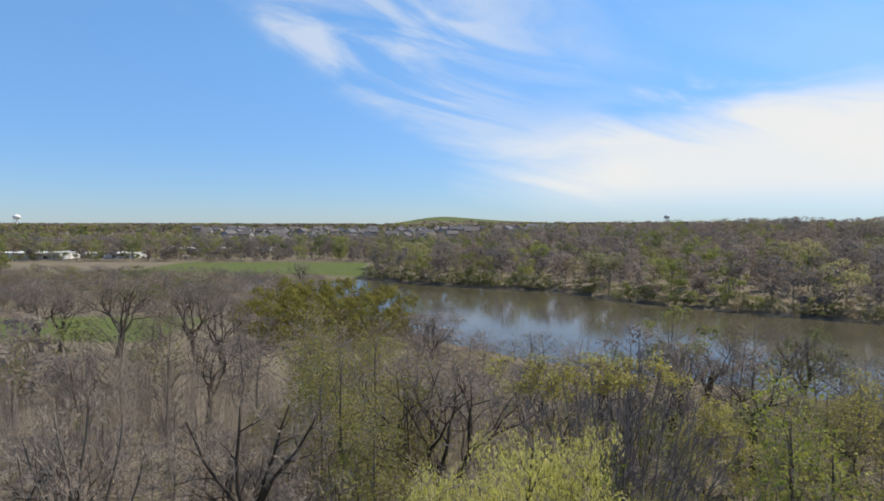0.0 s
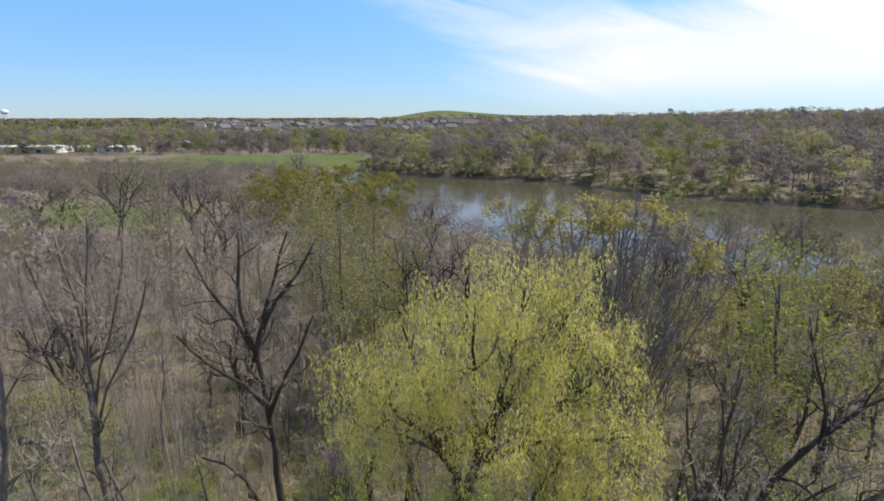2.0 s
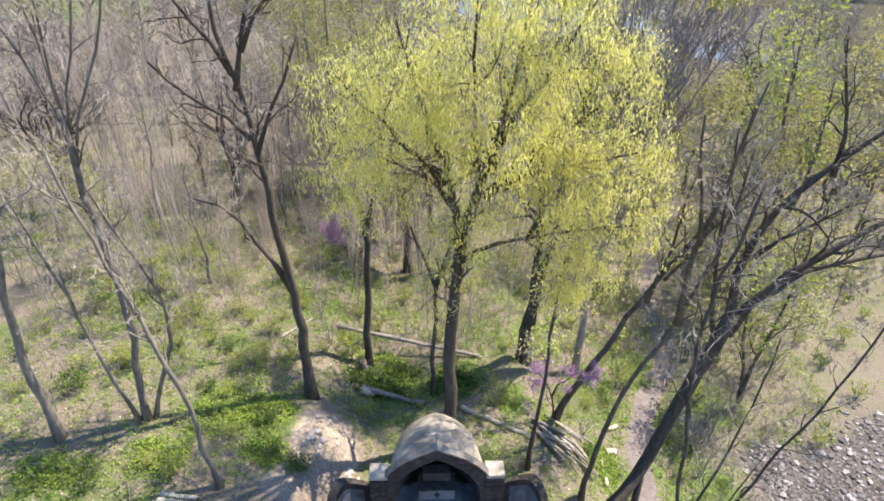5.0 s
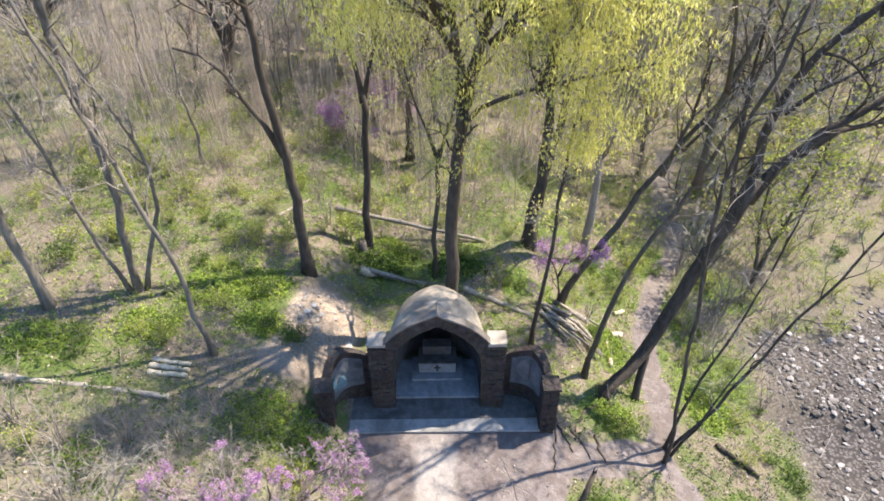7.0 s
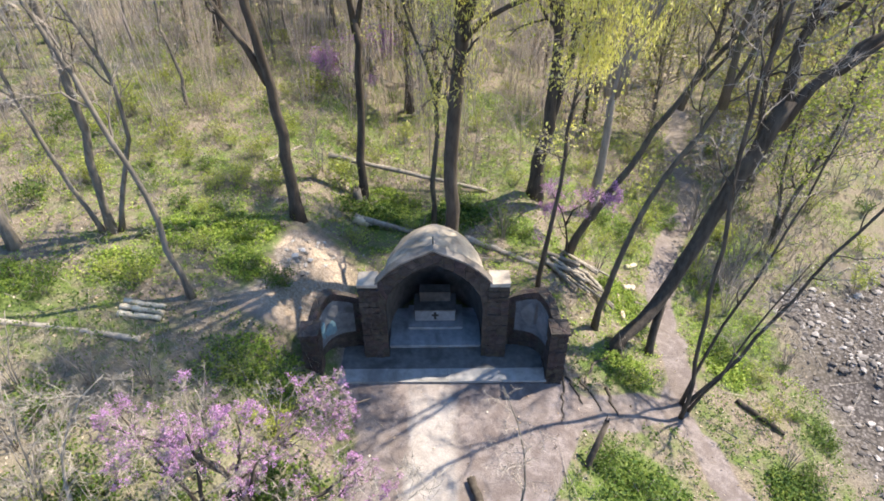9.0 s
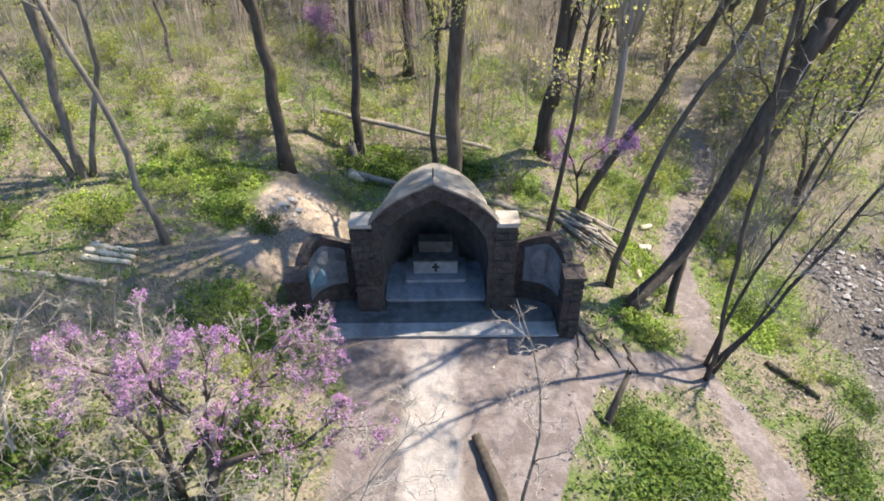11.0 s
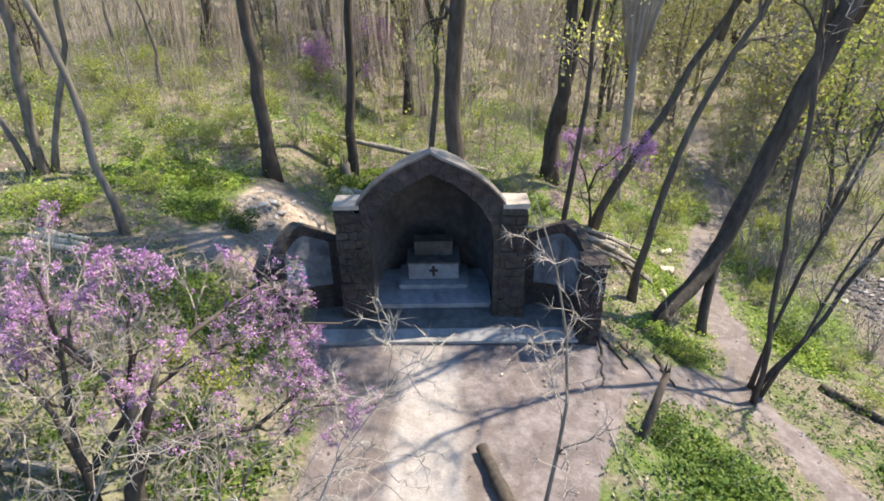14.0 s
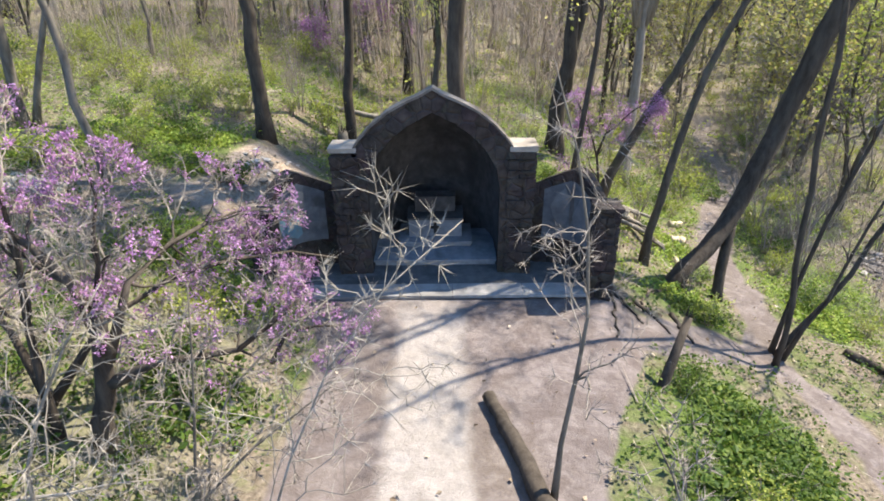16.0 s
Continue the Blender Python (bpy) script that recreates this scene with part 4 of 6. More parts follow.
def build_shrine():
    ob = thing("shrine", pose(0, 0, 0), "ruined stone grotto shrine with a pointed vault, altar and curved wings", "shrine")
    rng = random.Random(5)
    # gabled front, pierced by the pointed opening
    outer = [(1.52, 0.0), (1.52, 2.58), (1.36, 2.80), (1.12, 3.06), (0.80, 3.31), (0.48, 3.48), (0.20, 3.60), (0.0, 3.72)]
    inner = [(1.26, 0.0), (1.26, 1.85), (1.18, 2.25), (0.98, 2.60), (0.72, 2.88), (0.44, 3.08), (0.18, 3.22), (0.0, 3.32)]
    g = Geo()
    y0, y1 = 11.50, 11.72
    ring_o = outer + [(-x, z) for x, z in reversed(outer[:-1])]
    ring_i = inner + [(-x, z) for x, z in reversed(inner[:-1])]
    n = len(ring_o)
    v = [(x, y, z) for y in (y0, y1) for ring in (ring_o, ring_i) for x, z in ring]
    f = []
    for k in range(n - 1):
        f += [(k, k + 1, n + k + 1, n + k), (2 * n + k + 1, 2 * n + k, 3 * n + k, 3 * n + k + 1),
              (k + 1, k, 2 * n + k, 2 * n + k + 1), (n + k, n + k + 1, 3 * n + k + 1, 3 * n + k)]
    g.add(v, f)
    part("gable", g, M_STONE, ob, "dark rubble stone gable with an ogee point")
    # coping stones on the gable
    for sgn in (1, -1):
        for (xa, za), (xb, zb) in zip(outer[1:], outer[2:]):
            a, b = (sgn * xa, za), (sgn * xb, zb)
            g = Geo()
            g.add([(a[0], 11.47, a[1]), (b[0], 11.47, b[1]), (b[0], 11.74, b[1]), (a[0], 11.74, a[1]),
                   (a[0], 11.47, a[1] + 0.05), (b[0], 11.47, b[1] + 0.05), (b[0], 11.74, b[1] + 0.05), (a[0], 11.74, a[1] + 0.05)],
                  [(0, 1, 2, 3), (4, 7, 6, 5), (0, 4, 5, 1), (3, 2, 6, 7), (0, 3, 7, 4), (1, 5, 6, 2)])
            part("coping_stone", g, M_COPING, ob)
    # vault: a shell that closes in a round apse
    prof = [(1.44, 0.0), (1.44, 0.9), (1.43, 1.6), (1.40, 2.2), (1.28, 2.62), (1.03, 2.98), (0.68, 3.26), (0.33, 3.43), (0.0, 3.52)]
    prof = prof + [(-x, z) for x, z in reversed(prof[:-1])]
    rows = [(11.70, 1.02), (12.2, 1.0), (12.6, 0.97), (13.0, 0.92), (13.4, 0.85), (13.75, 0.74), (14.0, 0.58), (14.16, 0.36), (14.22, 0.0)]
    m = len(prof)
    # the inner shell gets a darker colour that holds the vault's shade
    for shrink, nm, mat, text in ((0.0, "vault", M_VAULT, "rounded concrete vault, stained and sunlit"), (0.11, "lining", M_SHADE_PAINT, "inner lining with the vault's shade put into its colour")):
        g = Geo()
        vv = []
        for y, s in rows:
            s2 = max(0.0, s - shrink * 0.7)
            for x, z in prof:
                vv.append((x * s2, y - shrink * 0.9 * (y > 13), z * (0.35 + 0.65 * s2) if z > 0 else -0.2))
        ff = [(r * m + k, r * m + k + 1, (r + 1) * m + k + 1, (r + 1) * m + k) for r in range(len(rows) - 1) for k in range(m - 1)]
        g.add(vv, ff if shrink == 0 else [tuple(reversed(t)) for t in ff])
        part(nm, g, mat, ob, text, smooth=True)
    # flanking pillars with caps, the outer piers and the wings
    for sgn in (-1, 1):
        g = Geo()
        g.box(sgn * 1.66 - 0.24, sgn * 1.66 + 0.24, 11.50, 12.01, -0.2, 2.58)
        pil = part("pillar", g, M_STONE, ob, "coursed dark stone pillar")
        courses(pil, sgn * 1.66, 0.26, 11.46, 12.02, -0.1, 2.57, rng)
        g = Geo()
        g.box(sgn * 1.68 - 0.255, sgn * 1.68 + 0.255, 11.45, 12.0, 2.584, 2.68, 0.012, rng)
        part("cap", g, M_CAP, pil, "pale square capstone")
        # wing: a curved wall with a hipped top
        g = Geo()
        k = 14
        a, b = Vector((sgn * 1.90, 11.95)), Vector((sgn * 3.06, 10.85))
        nrm = Vector((sgn * 0.69, 0.73))
        for th in (0.0, 0.30):
            for i in range(k + 1):
                t = i / k
                c = a.lerp(b, t) + nrm * (0.42 * math.sin(math.pi * t) + th)
                h = 1.66 + 0.46 * max(0, 1 - abs(t - 0.45) / 0.5) ** 0.8
                g.v += [(c.x, c.y, -0.2), (c.x, c.y, h)]
        o = 2 * (k + 1)
        for i in range(k):
            q = 2 * i
            g.f += [(q, q + 2, q + 3, q + 1), (o + q, o + q + 1, o + q + 3, o + q + 2), (q + 1, q + 3, o + q + 3, o + q + 1)]
        wing = part("wing_wall", g, M_STONE, ob, "curved rubble wing wall with a peaked top")
        # plaster panel inside the wing, slightly proud
        g = Geo()
        for i in range(2, k - 1):
            t = i / k
            c = a.lerp(b, t) + nrm * (0.42 * math.sin(math.pi * t) - 0.02)
            h = 1.46 + 0.44 * max(0, 1 - abs(t - 0.45) / 0.5) ** 0.8
            g.v += [(c.x, c.y, 0.62), (c.x, c.y, h)]
        for i in range(len(g.v) // 2 - 1):
            g.f.append((2 * i, 2 * i + 2, 2 * i + 3, 2 * i + 1))
        part("panel", g, M_PLASTER, wing, "faded grey-blue plaster panel")

        def on_wing(t, z, off):
            c = a.lerp(b, t) + nrm * (0.42 * math.sin(math.pi * t) - off)
            return (c.x, c.y, z)

        # what is left of the wall paintings, as plain patches of paint
        for (t0, t1, z0, z1), paint in zip(((0.42, 0.66, 0.75, 1.25), (0.36, 0.56, 1.35, 1.75), (0.66, 0.78, 0.9, 1.5)) if sgn < 0 else ((0.24, 0.44, 0.9, 1.7), (0.5, 0.74, 0.8, 1.6), (0.44, 0.5, 0.95, 1.75)),
                                           (M_MURAL_BLUE, M_MURAL_PALE, M_MURAL_BLUE) if sgn < 0 else (M_MURAL_PALE, M_MURAL_PALE, M_SHADE_PAINT)):
            g = Geo()
            n = 10
            for k2 in range(n):
                ang = k2 * math.tau / n
                wob = 1 + 0.18 * math.sin(3 * ang + t0 * 20)
                g.v.append(on_wing((t0 + t1) / 2 + (t1 - t0) / 2 * math.cos(ang) * wob, (z0 + z1) / 2 + (z1 - z0) / 2 * math.sin(ang) * wob, 0.045))
            g.f.append(tuple(range(n)))
            part("mural", g, paint, wing, "faded patch of wall painting")
        g = Geo()
        g.box(sgn * 3.14 - 0.2, sgn * 3.14 + 0.2, 10.64, 11.07, -0.6, 1.72)
        pier = part("pier", g, M_STONE, ob, "short rubble end pier")
        courses(pier, sgn * 3.14, 0.22, 10.6, 11.08, -0.3, 1.71, rng)
        g = Geo()
        g.box(sgn * 3.14 - 0.25, sgn * 3.14 + 0.25, 10.56, 11.12, 1.724, 1.80, 0.012, rng)
        part("cap", g, M_STONE, pier, "weathered flat capstone")
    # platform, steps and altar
    # floor behind the edge, darkened where the shrine's shade lies
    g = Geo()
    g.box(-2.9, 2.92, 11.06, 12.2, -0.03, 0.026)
    part("platform", g, M_FLOOR, ob, "grimy platform floor, colour darkened for its shade")
    # front strip paler than the floor to carry the sunlit patch
    for xa, xb in ((-2.9, -1.25), (-1.24, 0.34), (0.35, 1.7), (1.71, 2.95)):
        g = Geo()
        g.box(xa, xb, 10.6, 11.054, -0.03, 0.03, 0.004, rng)
        part("edge_slab", g, M_EDGE, ob, "concrete edge slab, paler for its sunlit strip")
    g = Geo()
    g.box(-2.85, 2.9, 10.68, 12.2, -0.4, -0.034)
    part("footing", g, M_STONE, ob, "dark recessed footing")
    for x, ya, yb, za, zb in ((1.27, 11.78, 13.3, 0.034, 0.17), (0.79, 12.36, 13.3, 0.174, 0.30)):
        g = Geo()
        g.box(-x + 0.03, x - 0.03, ya + 0.04, yb, za, zb - 0.045)
        g.box(-x, x, ya, yb, zb - 0.045, zb)
        part("step", g, M_STEP, ob, "worn concrete step with a projecting lip")
    altar_g = Geo()
    altar_g.box(-0.57, 0.57, 12.62, 13.3, 0.304, 0.70)
    altar = part("altar", altar_g, M_STEP, ob, "plain concrete altar block")
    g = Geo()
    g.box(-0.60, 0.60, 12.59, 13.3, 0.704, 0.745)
    part("altar_top", g, M_FLOOR, altar, "thin altar slab, colour darkened for shade")
    g = Geo()
    g.box(-0.035, 0.035, 12.595, 12.618, 0.38, 0.64)
    g.box(-0.10, 0.10, 12.590, 12.612, 0.50, 0.56)
    part("cross", g, M_IRON, altar, "dark cross on the altar front")
    # tabernacle colour dimmed to stand for the shade inside
    g = Geo()
    g.box(-0.44, 0.44, 12.95, 13.3, 0.75, 1.10)
    part("tabernacle", g, M_SHADE_PAINT, altar, "block behind the altar table, colour darkened for shade")
    # iron pin on the gable
    g = Geo()
    g.tube([(0, 11.7, 3.45), (0, 11.7, 3.7), (0, 11.7, 4.0)], [0.02, 0.018, 0.014], 6)
    part("finial", g, M_IRON, ob, "thin dark iron finial")
    return ob


build_shrine()


# ---- logs, stumps and litter near the shrine ----
def log(name, p, q, r, label, mat=None, taper=0.8, sides=9, group=""):
    p, q = Vector(p), Vector(q)
    ob = thing(name, pose(*p), label, "log", group)
    g = Geo()
    n = 10
    rng = random.Random(int(abs(p.x * 100) + abs(q.y * 37)))
    pts, rad = [], []
    for i in range(n + 1):
        t = i / n
        c = (q - p) * t + Vector((rng.uniform(-1, 1), rng.uniform(-1, 1), rng.uniform(-0.4, 0.4))) * r * 0.25
        pts.append(c)
        rad.append(r * (1 + (taper - 1) * t) * rng.uniform(0.82, 1.12))
    g.tube(pts, rad, sides)
    part("bark", g, mat or M_DEADWOOD, ob, smooth=True)
    d = (q - p).normalized()
    for c, s, r1 in ((pts[0], -1, rad[0]), (pts[-1], 1, rad[-1])):
        g = Geo()
        g.tube([c + d * 0.004 * s, c + d * 0.012 * s], [r1 * 0.93, r1 * 0.88], sides)
        part("cut_end", g, M_CUTWOOD, ob, "pale sawn end")
    return ob


def lying(name, x0, y0, x1, y1, r, label, mat=None, lift=0.0, taper=0.8, group=""):
    return log(name, (x0, y0, ground_at(x0, y0) + r * 0.8 + lift), (x1, y1, ground_at(x1, y1) + r * 0.8 * taper), r, label, mat, taper, group=group)


lying("fallen_log", -11.6, 10.6, -7.1, 10.3, 0.095, "long pale fallen log on the bank")
for k in range(3):
    lying("short_log", -7.9, 11.05 + 0.22 * k, -6.9, 11.1 + 0.2 * k, 0.085, "short pale split log in the grass", M_CUTWOOD, group="split logs on the bank")
lying("fallen_log", -2.9, 17.9, -0.5, 17.3, 0.11, "grey fallen log behind the shrine")
lying("fallen_log", -2.0, 17.7, -0.4, 17.4, 0.09, "grey fallen log behind the shrine")
lying("fallen_log", 1.0, 17.0, 3.5, 15.6, 0.12, "grey fallen log behind the shrine")
lying("fallen_log", -4.1, 20.7, 2.0, 20.1, 0.1, "long pale fallen trunk across the wood floor")
lying("fallen_log", -6.1, 19.2, -5.1, 20.8, 0.07, "pale fallen limb on the wood floor")
lying("fallen_log", 9.0, 11.6, 10.0, 10.5, 0.09, "dark rotting log beside the trail", M_BARK_DARK)
lying("fallen_log", -6.0, 5.9, -4.4, 6.0, 0.09, "pale fallen limb among herbs")
lying("broken_log", 1.45, 5.6, 0.82, 7.75, 0.13, "dark broken log lying at the clearing's edge", M_BARK_DARK, 0.02, 0.85)
rng_pile = random.Random(8)
for k in range(16):
    a = rng_pile.uniform(-0.5, 0.25)
    cx, cy, ln = 4.6 + rng_pile.uniform(-0.5, 0.7), 15.9 + rng_pile.uniform(-0.9, 0.7), rng_pile.uniform(0.6, 1.1)
    dx, dy = ln * math.cos(a - 0.7), ln * math.sin(a - 0.7)
    r = rng_pile.uniform(0.045, 0.085)
    zz = ground_at(cx, cy) + 0.05 + 0.06 * (k // 4)
    log("cordwood", (cx - dx, cy - dy, max(zz, ground_at(cx - dx, cy - dy) + r)), (cx + dx, cy + dy, max(zz, ground_at(cx + dx, cy + dy) + r)), r,
        "cut branch in a loose wood pile", M_DEADWOOD if k % 3 else M_BARK_GREY, group="wood pile")
for x, y, ax, ln, r in ((6.55, 16.1, 0.2, 0.42, 0.12), (6.1, 14.4, 1.3, 0.3, 0.1), (7.0, 17.4, 0.5, 0.5, 0.09), (-2.9, 17.7, 0.1, 0.6, 0.14), (6.2, 15.2, 1.4, 0.5, 0.05)):
    lying("log_round", x, y, x + ln * math.cos(ax), y + ln * math.sin(ax), r, "short freshly cut pale log round", M_CUTWOOD, taper=1.0, group="cut rounds")


def stump(x, y, h, r, lean, label, mat):
    ob = thing("stump", pose(*base(x, y)), label, "stump")
    g = Geo()
    g.tube([(0, 0, -0.25), (0, 0, 0.05), (lean[0] * 0.5, lean[1] * 0.5, h * 0.5), (*lean, h)], [r * 1.6, r * 1.2, r, r * 0.85], 9)
    part("bole", g, mat, ob, smooth=True)
    rng = random.Random(int(x * 31))
    for k in range(7):
        a = k * math.tau / 7
        c = Vector((lean[0] + math.cos(a) * r * 0.55, lean[1] + math.sin(a) * r * 0.55, h - 0.05))
        g = Geo()
        g.cone(c, c + Vector((0, 0, rng.uniform(0.08, 0.3))), r * 0.35)
        part("splinter", g, M_CUTWOOD if mat is M_DEADWOOD else mat, ob)
    return ob


stump(3.6, 8.2, 1.0, 0.075, (0.45, 0.55), "dark broken snag leaning over herbs", M_BARK_DARK)
stump(-2.9, 19.0, 0.5, 0.17, (0, 0), "grey sawn stump among herbs", M_BARK_GREY)


def root(seed, pts, r):
    """A root that snakes over the worn soil."""
    rng = random.Random(seed)
    ob = thing("exposed_root", pose(*base(*pts[0])), "dark bare root snaking over worn soil", "root", "roots beside the trail")
    o = Vector(base(*pts[0]))
    line = []
    for (ax, ay), (bx, by) in zip(pts, pts[1:]):
        for k in range(4):
            t = k / 4
            x, y = ax + (bx - ax) * t + rng.uniform(-0.05, 0.05), ay + (by - ay) * t + rng.uniform(-0.05, 0.05)
            line.append(Vector((x, y, ground_at(x, y) + r * rng.uniform(0.1, 0.7))) - o)
    g = Geo()
    g.tube(line, [r * (1 - 0.7 * i / len(line)) for i in range(len(line))], 6)
    part("bark", g, M_BARK_DARK, ob, smooth=True)


for k, (pts, r) in enumerate((([(3.45, 11.4), (3.6, 10.9), (3.75, 10.5), (3.9, 9.9)], 0.05), ([(3.5, 11.2), (3.45, 10.5), (3.3, 10.0), (3.2, 9.2)], 0.04), ([(4.75, 10.9), (4.7, 10.4), (4.95, 9.9)], 0.06),
                              ([(5.2, 12.4), (4.6, 11.8), (4.2, 11.2), (4.0, 10.4)], 0.055), ([(3.9, 11.0), (4.3, 10.3), (4.4, 9.8)], 0.04))):
    root(70 + k, pts, r)


# ---- redbuds ----
RED = dict(BARE, wig=0.22, up=0.04, angle=(0.4, 1.0), twig=0.006)
crowned("redbud_tree", 31, [
    ([base(-4.1, 5.7), (-4.2, 5.9, 2.2), (-4.0, 6.0, 3.4), (-4.0, 6.0, 4.7)], 0.06, 0.015, 0.42, 7, 0.9),
    ([(-4.2, 5.9, 1.9), (-3.6, 6.3, 2.5), (-2.9, 7.0, 2.9), (-2.2, 7.6, 2.6), (-1.3, 8.5, 2.0)], 0.045, 0.012, 0.2, 9, 0.65),
    ([(-4.2, 5.9, 2.0), (-5.0, 6.4, 3.0), (-5.6, 6.8, 3.9)], 0.045, 0.012, 0.3, 6, 0.8),
    ([(-3.7, 6.2, 2.4), (-3.3, 6.3, 3.4), (-3.2, 6.2, 4.3)], 0.04, 0.012, 0.3, 7, 0.7),
], RED, "redbud tree in pink-purple bloom before the leaves", twig_mat=M_TWIG, bark_mat=M_BARK_DARK, leaf=(12500, 0.02, 0.024, 0.0, "bloom"), leaf_mat=M_REDBUD)
crowned("redbud_tree", 34, [
    ([base(-3.75, 5.9), (-3.72, 5.9, 1.2), (-3.5, 5.9, 1.9), (-3.37, 5.9, 2.7)], 0.13, 0.085, 0.8, 2, 0.7),
    ([(-3.38, 5.9, 2.6), (-3.6, 6.0, 3.3), (-3.9, 6.1, 3.55), (-4.7, 6.2, 3.85), (-5.4, 6.3, 4.0)], 0.06, 0.02, 0.25, 9, 0.9),
    ([(-3.45, 5.9, 2.2), (-2.75, 6.0, 2.05), (-2.2, 6.1, 1.92), (-1.74, 6.3, 2.2), (-1.34, 6.4, 2.65)], 0.055, 0.018, 0.3, 8, 0.7),
    ([(-1.8, 6.3, 2.15), (-1.3, 6.4, 2.2), (-0.9, 6.4, 2.28)], 0.022, 0.01, 0.3, 4, 0.5),
    ([(-3.4, 5.9, 2.5), (-3.0, 6.4, 3.2), (-2.6, 7.2, 3.3), (-2.1, 8.2, 2.9)], 0.045, 0.014, 0.3, 8, 0.8),
], RED, "old redbud with a knotty dark trunk and pale crooked limbs", bark_mat=M_BARK_DARK, twig_mat=M_TWIG, leaf=(7000, 0.019, 0.02, 0.0, "bloom"), leaf_mat=M_REDBUD)
crowned("redbud_tree", 32, [
    ([base(-3.6, 27.0), (-3.8, 27.0, 2.0), (-4.6, 27.0, 2.8)], 0.06, 0.02, 0.25, 8, 1.5),
    ([(-3.65, 27.0, 1.6), (-2.8, 27.2, 2.4), (-2.2, 27.3, 2.9)], 0.05, 0.02, 0.25, 7, 1.4),
], RED, "redbud tree in pink-purple bloom deeper in the wood", bark_mat=M_BARK_DARK, leaf=(6000, 0.05, 0.12, 0.0, "bloom"), leaf_mat=M_REDBUD)
crowned("redbud_tree", 33, [
    ([base(4.6, 16.9), (4.4, 16.8, 0.9), (4.0, 16.7, 1.8), (3.6, 16.6, 2.4)], 0.045, 0.015, 0.25, 7, 0.9),
    ([(4.4, 16.8, 1.0), (5.0, 16.6, 1.9), (5.6, 16.5, 2.2)], 0.03, 0.012, 0.25, 6, 0.8),
], RED, "small redbud with faint pink bloom beside the wood pile", bark_mat=M_BARK_DARK, leaf=(3600, 0.032, 0.05, 0.0, "bloom"), leaf_mat=M_REDBUD)

# pale saplings that rise in front of the clearing
PALE = dict(BARE, depth=3, wig=0.34, up=0.02, twig=0.0042, angle=(0.5, 1.15))
for seed, r, reach, n, pts in (
        (41, 0.042, 1.0, 9, [(1.5, 5.9, 0), (1.6, 6.0, 2.0), (1.75, 6.0, 3.9), (1.2, 6.2, 5.2)]),
        (42, 0.018, 1.1, 11, [(-1.7, 4.6, 0), (-1.5, 4.8, 1.6), (-1.0, 5.0, 2.7), (-0.6, 5.3, 3.3), (-0.1, 5.4, 3.5), (0.3, 5.6, 3.9)]),
        (43, 0.03, 1.2, 7, [(-3.6, 4.3, 0), (-3.4, 4.4, 2.0), (-2.9, 4.4, 3.4), (-2.3, 4.6, 3.9)]),
        (44, 0.028, 1.1, 7, [(-4.9, 5.0, 0), (-4.8, 5.0, 2.4), (-4.1, 5.2, 3.3), (-3.2, 5.6, 3.6)]),
        (45, 0.022, 0.9, 6, [(-2.3, 5.2, 0), (-2.4, 5.3, 1.6), (-1.9, 5.6, 2.6), (-1.0, 6.2, 2.8)]),
        (47, 0.045, 1.2, 9, [(-6.6, 5.8, 0), (-6.9, 6.2, 2.0), (-6.7, 6.5, 3.2), (-6.2, 6.6, 4.2), (-5.4, 6.6, 5.0)]),
        (48, 0.03, 1.0, 8, [(-7.3, 6.0, 0), (-7.4, 6.3, 2.6), (-7.2, 6.5, 3.8), (-7.0, 6.5, 4.8)]),
        (49, 0.03, 0.9, 8, [(-4.4, 4.4, 0), (-3.8, 4.5, 1.7), (-3.1, 4.6, 1.75), (-2.4, 4.7, 1.7)]),
        (50, 0.028, 0.8, 7, [(-2.4, 5.0, 0), (-2.3, 5.0, 1.6), (-2.0, 5.0, 2.6), (-1.9, 5.0, 3.6)]),
        (39, 0.03, 0.8, 8, [(-2.8, 4.6, 0), (-2.4, 4.7, 1.2), (-1.5, 5.2, 1.9), (-0.7, 5.6, 2.3)]),
        (46, 0.035, 0.8, 8, [(2.6, 4.4, 0), (2.5, 4.5, 1.2), (2.0, 4.7, 2.2)])):
    crowned("sapling", seed, [([base(*pts[0][:2])] + pts[1:], r, 0.006, 0.3, n, reach)], PALE, "thin bare sapling with pale crooked twigs", "sapling",
            twig_mat=M_TWIG_PALE if seed in (42, 43, 47, 48, 49) else M_TWIG, bark_mat=M_TWIG_PALE if seed in (42, 43, 47, 48, 49) else M_BARK_GREY, group="bare saplings")


# ---- the wood round the clearing ----
HEROES = [(0.4, 15.4), (-4.4, 16.3), (-2.75, 19.4), (-6.4, 12), (-9.3, 14.3), (-11.6, 13.4), (-0.1, 17.9), (3.9, 20.2), (3.1, 14.1), (4.9, 13.4), (6.3, 13.9), (7.1, 11.1), (6.4, 20.6)]


def wet(x, y, margin=4.0):
    return y > 40 and np.interp(x, *NEAR_BANK) - margin < y < np.interp(x, *FAR_BANK) + margin * 0.4


def mown(x, y):
    lawn = x < -44 and 99 < y < 136
    field = 266 < y < 352 and -150 < x < -30 - 0.1 * (y - 270)
    return lawn or field


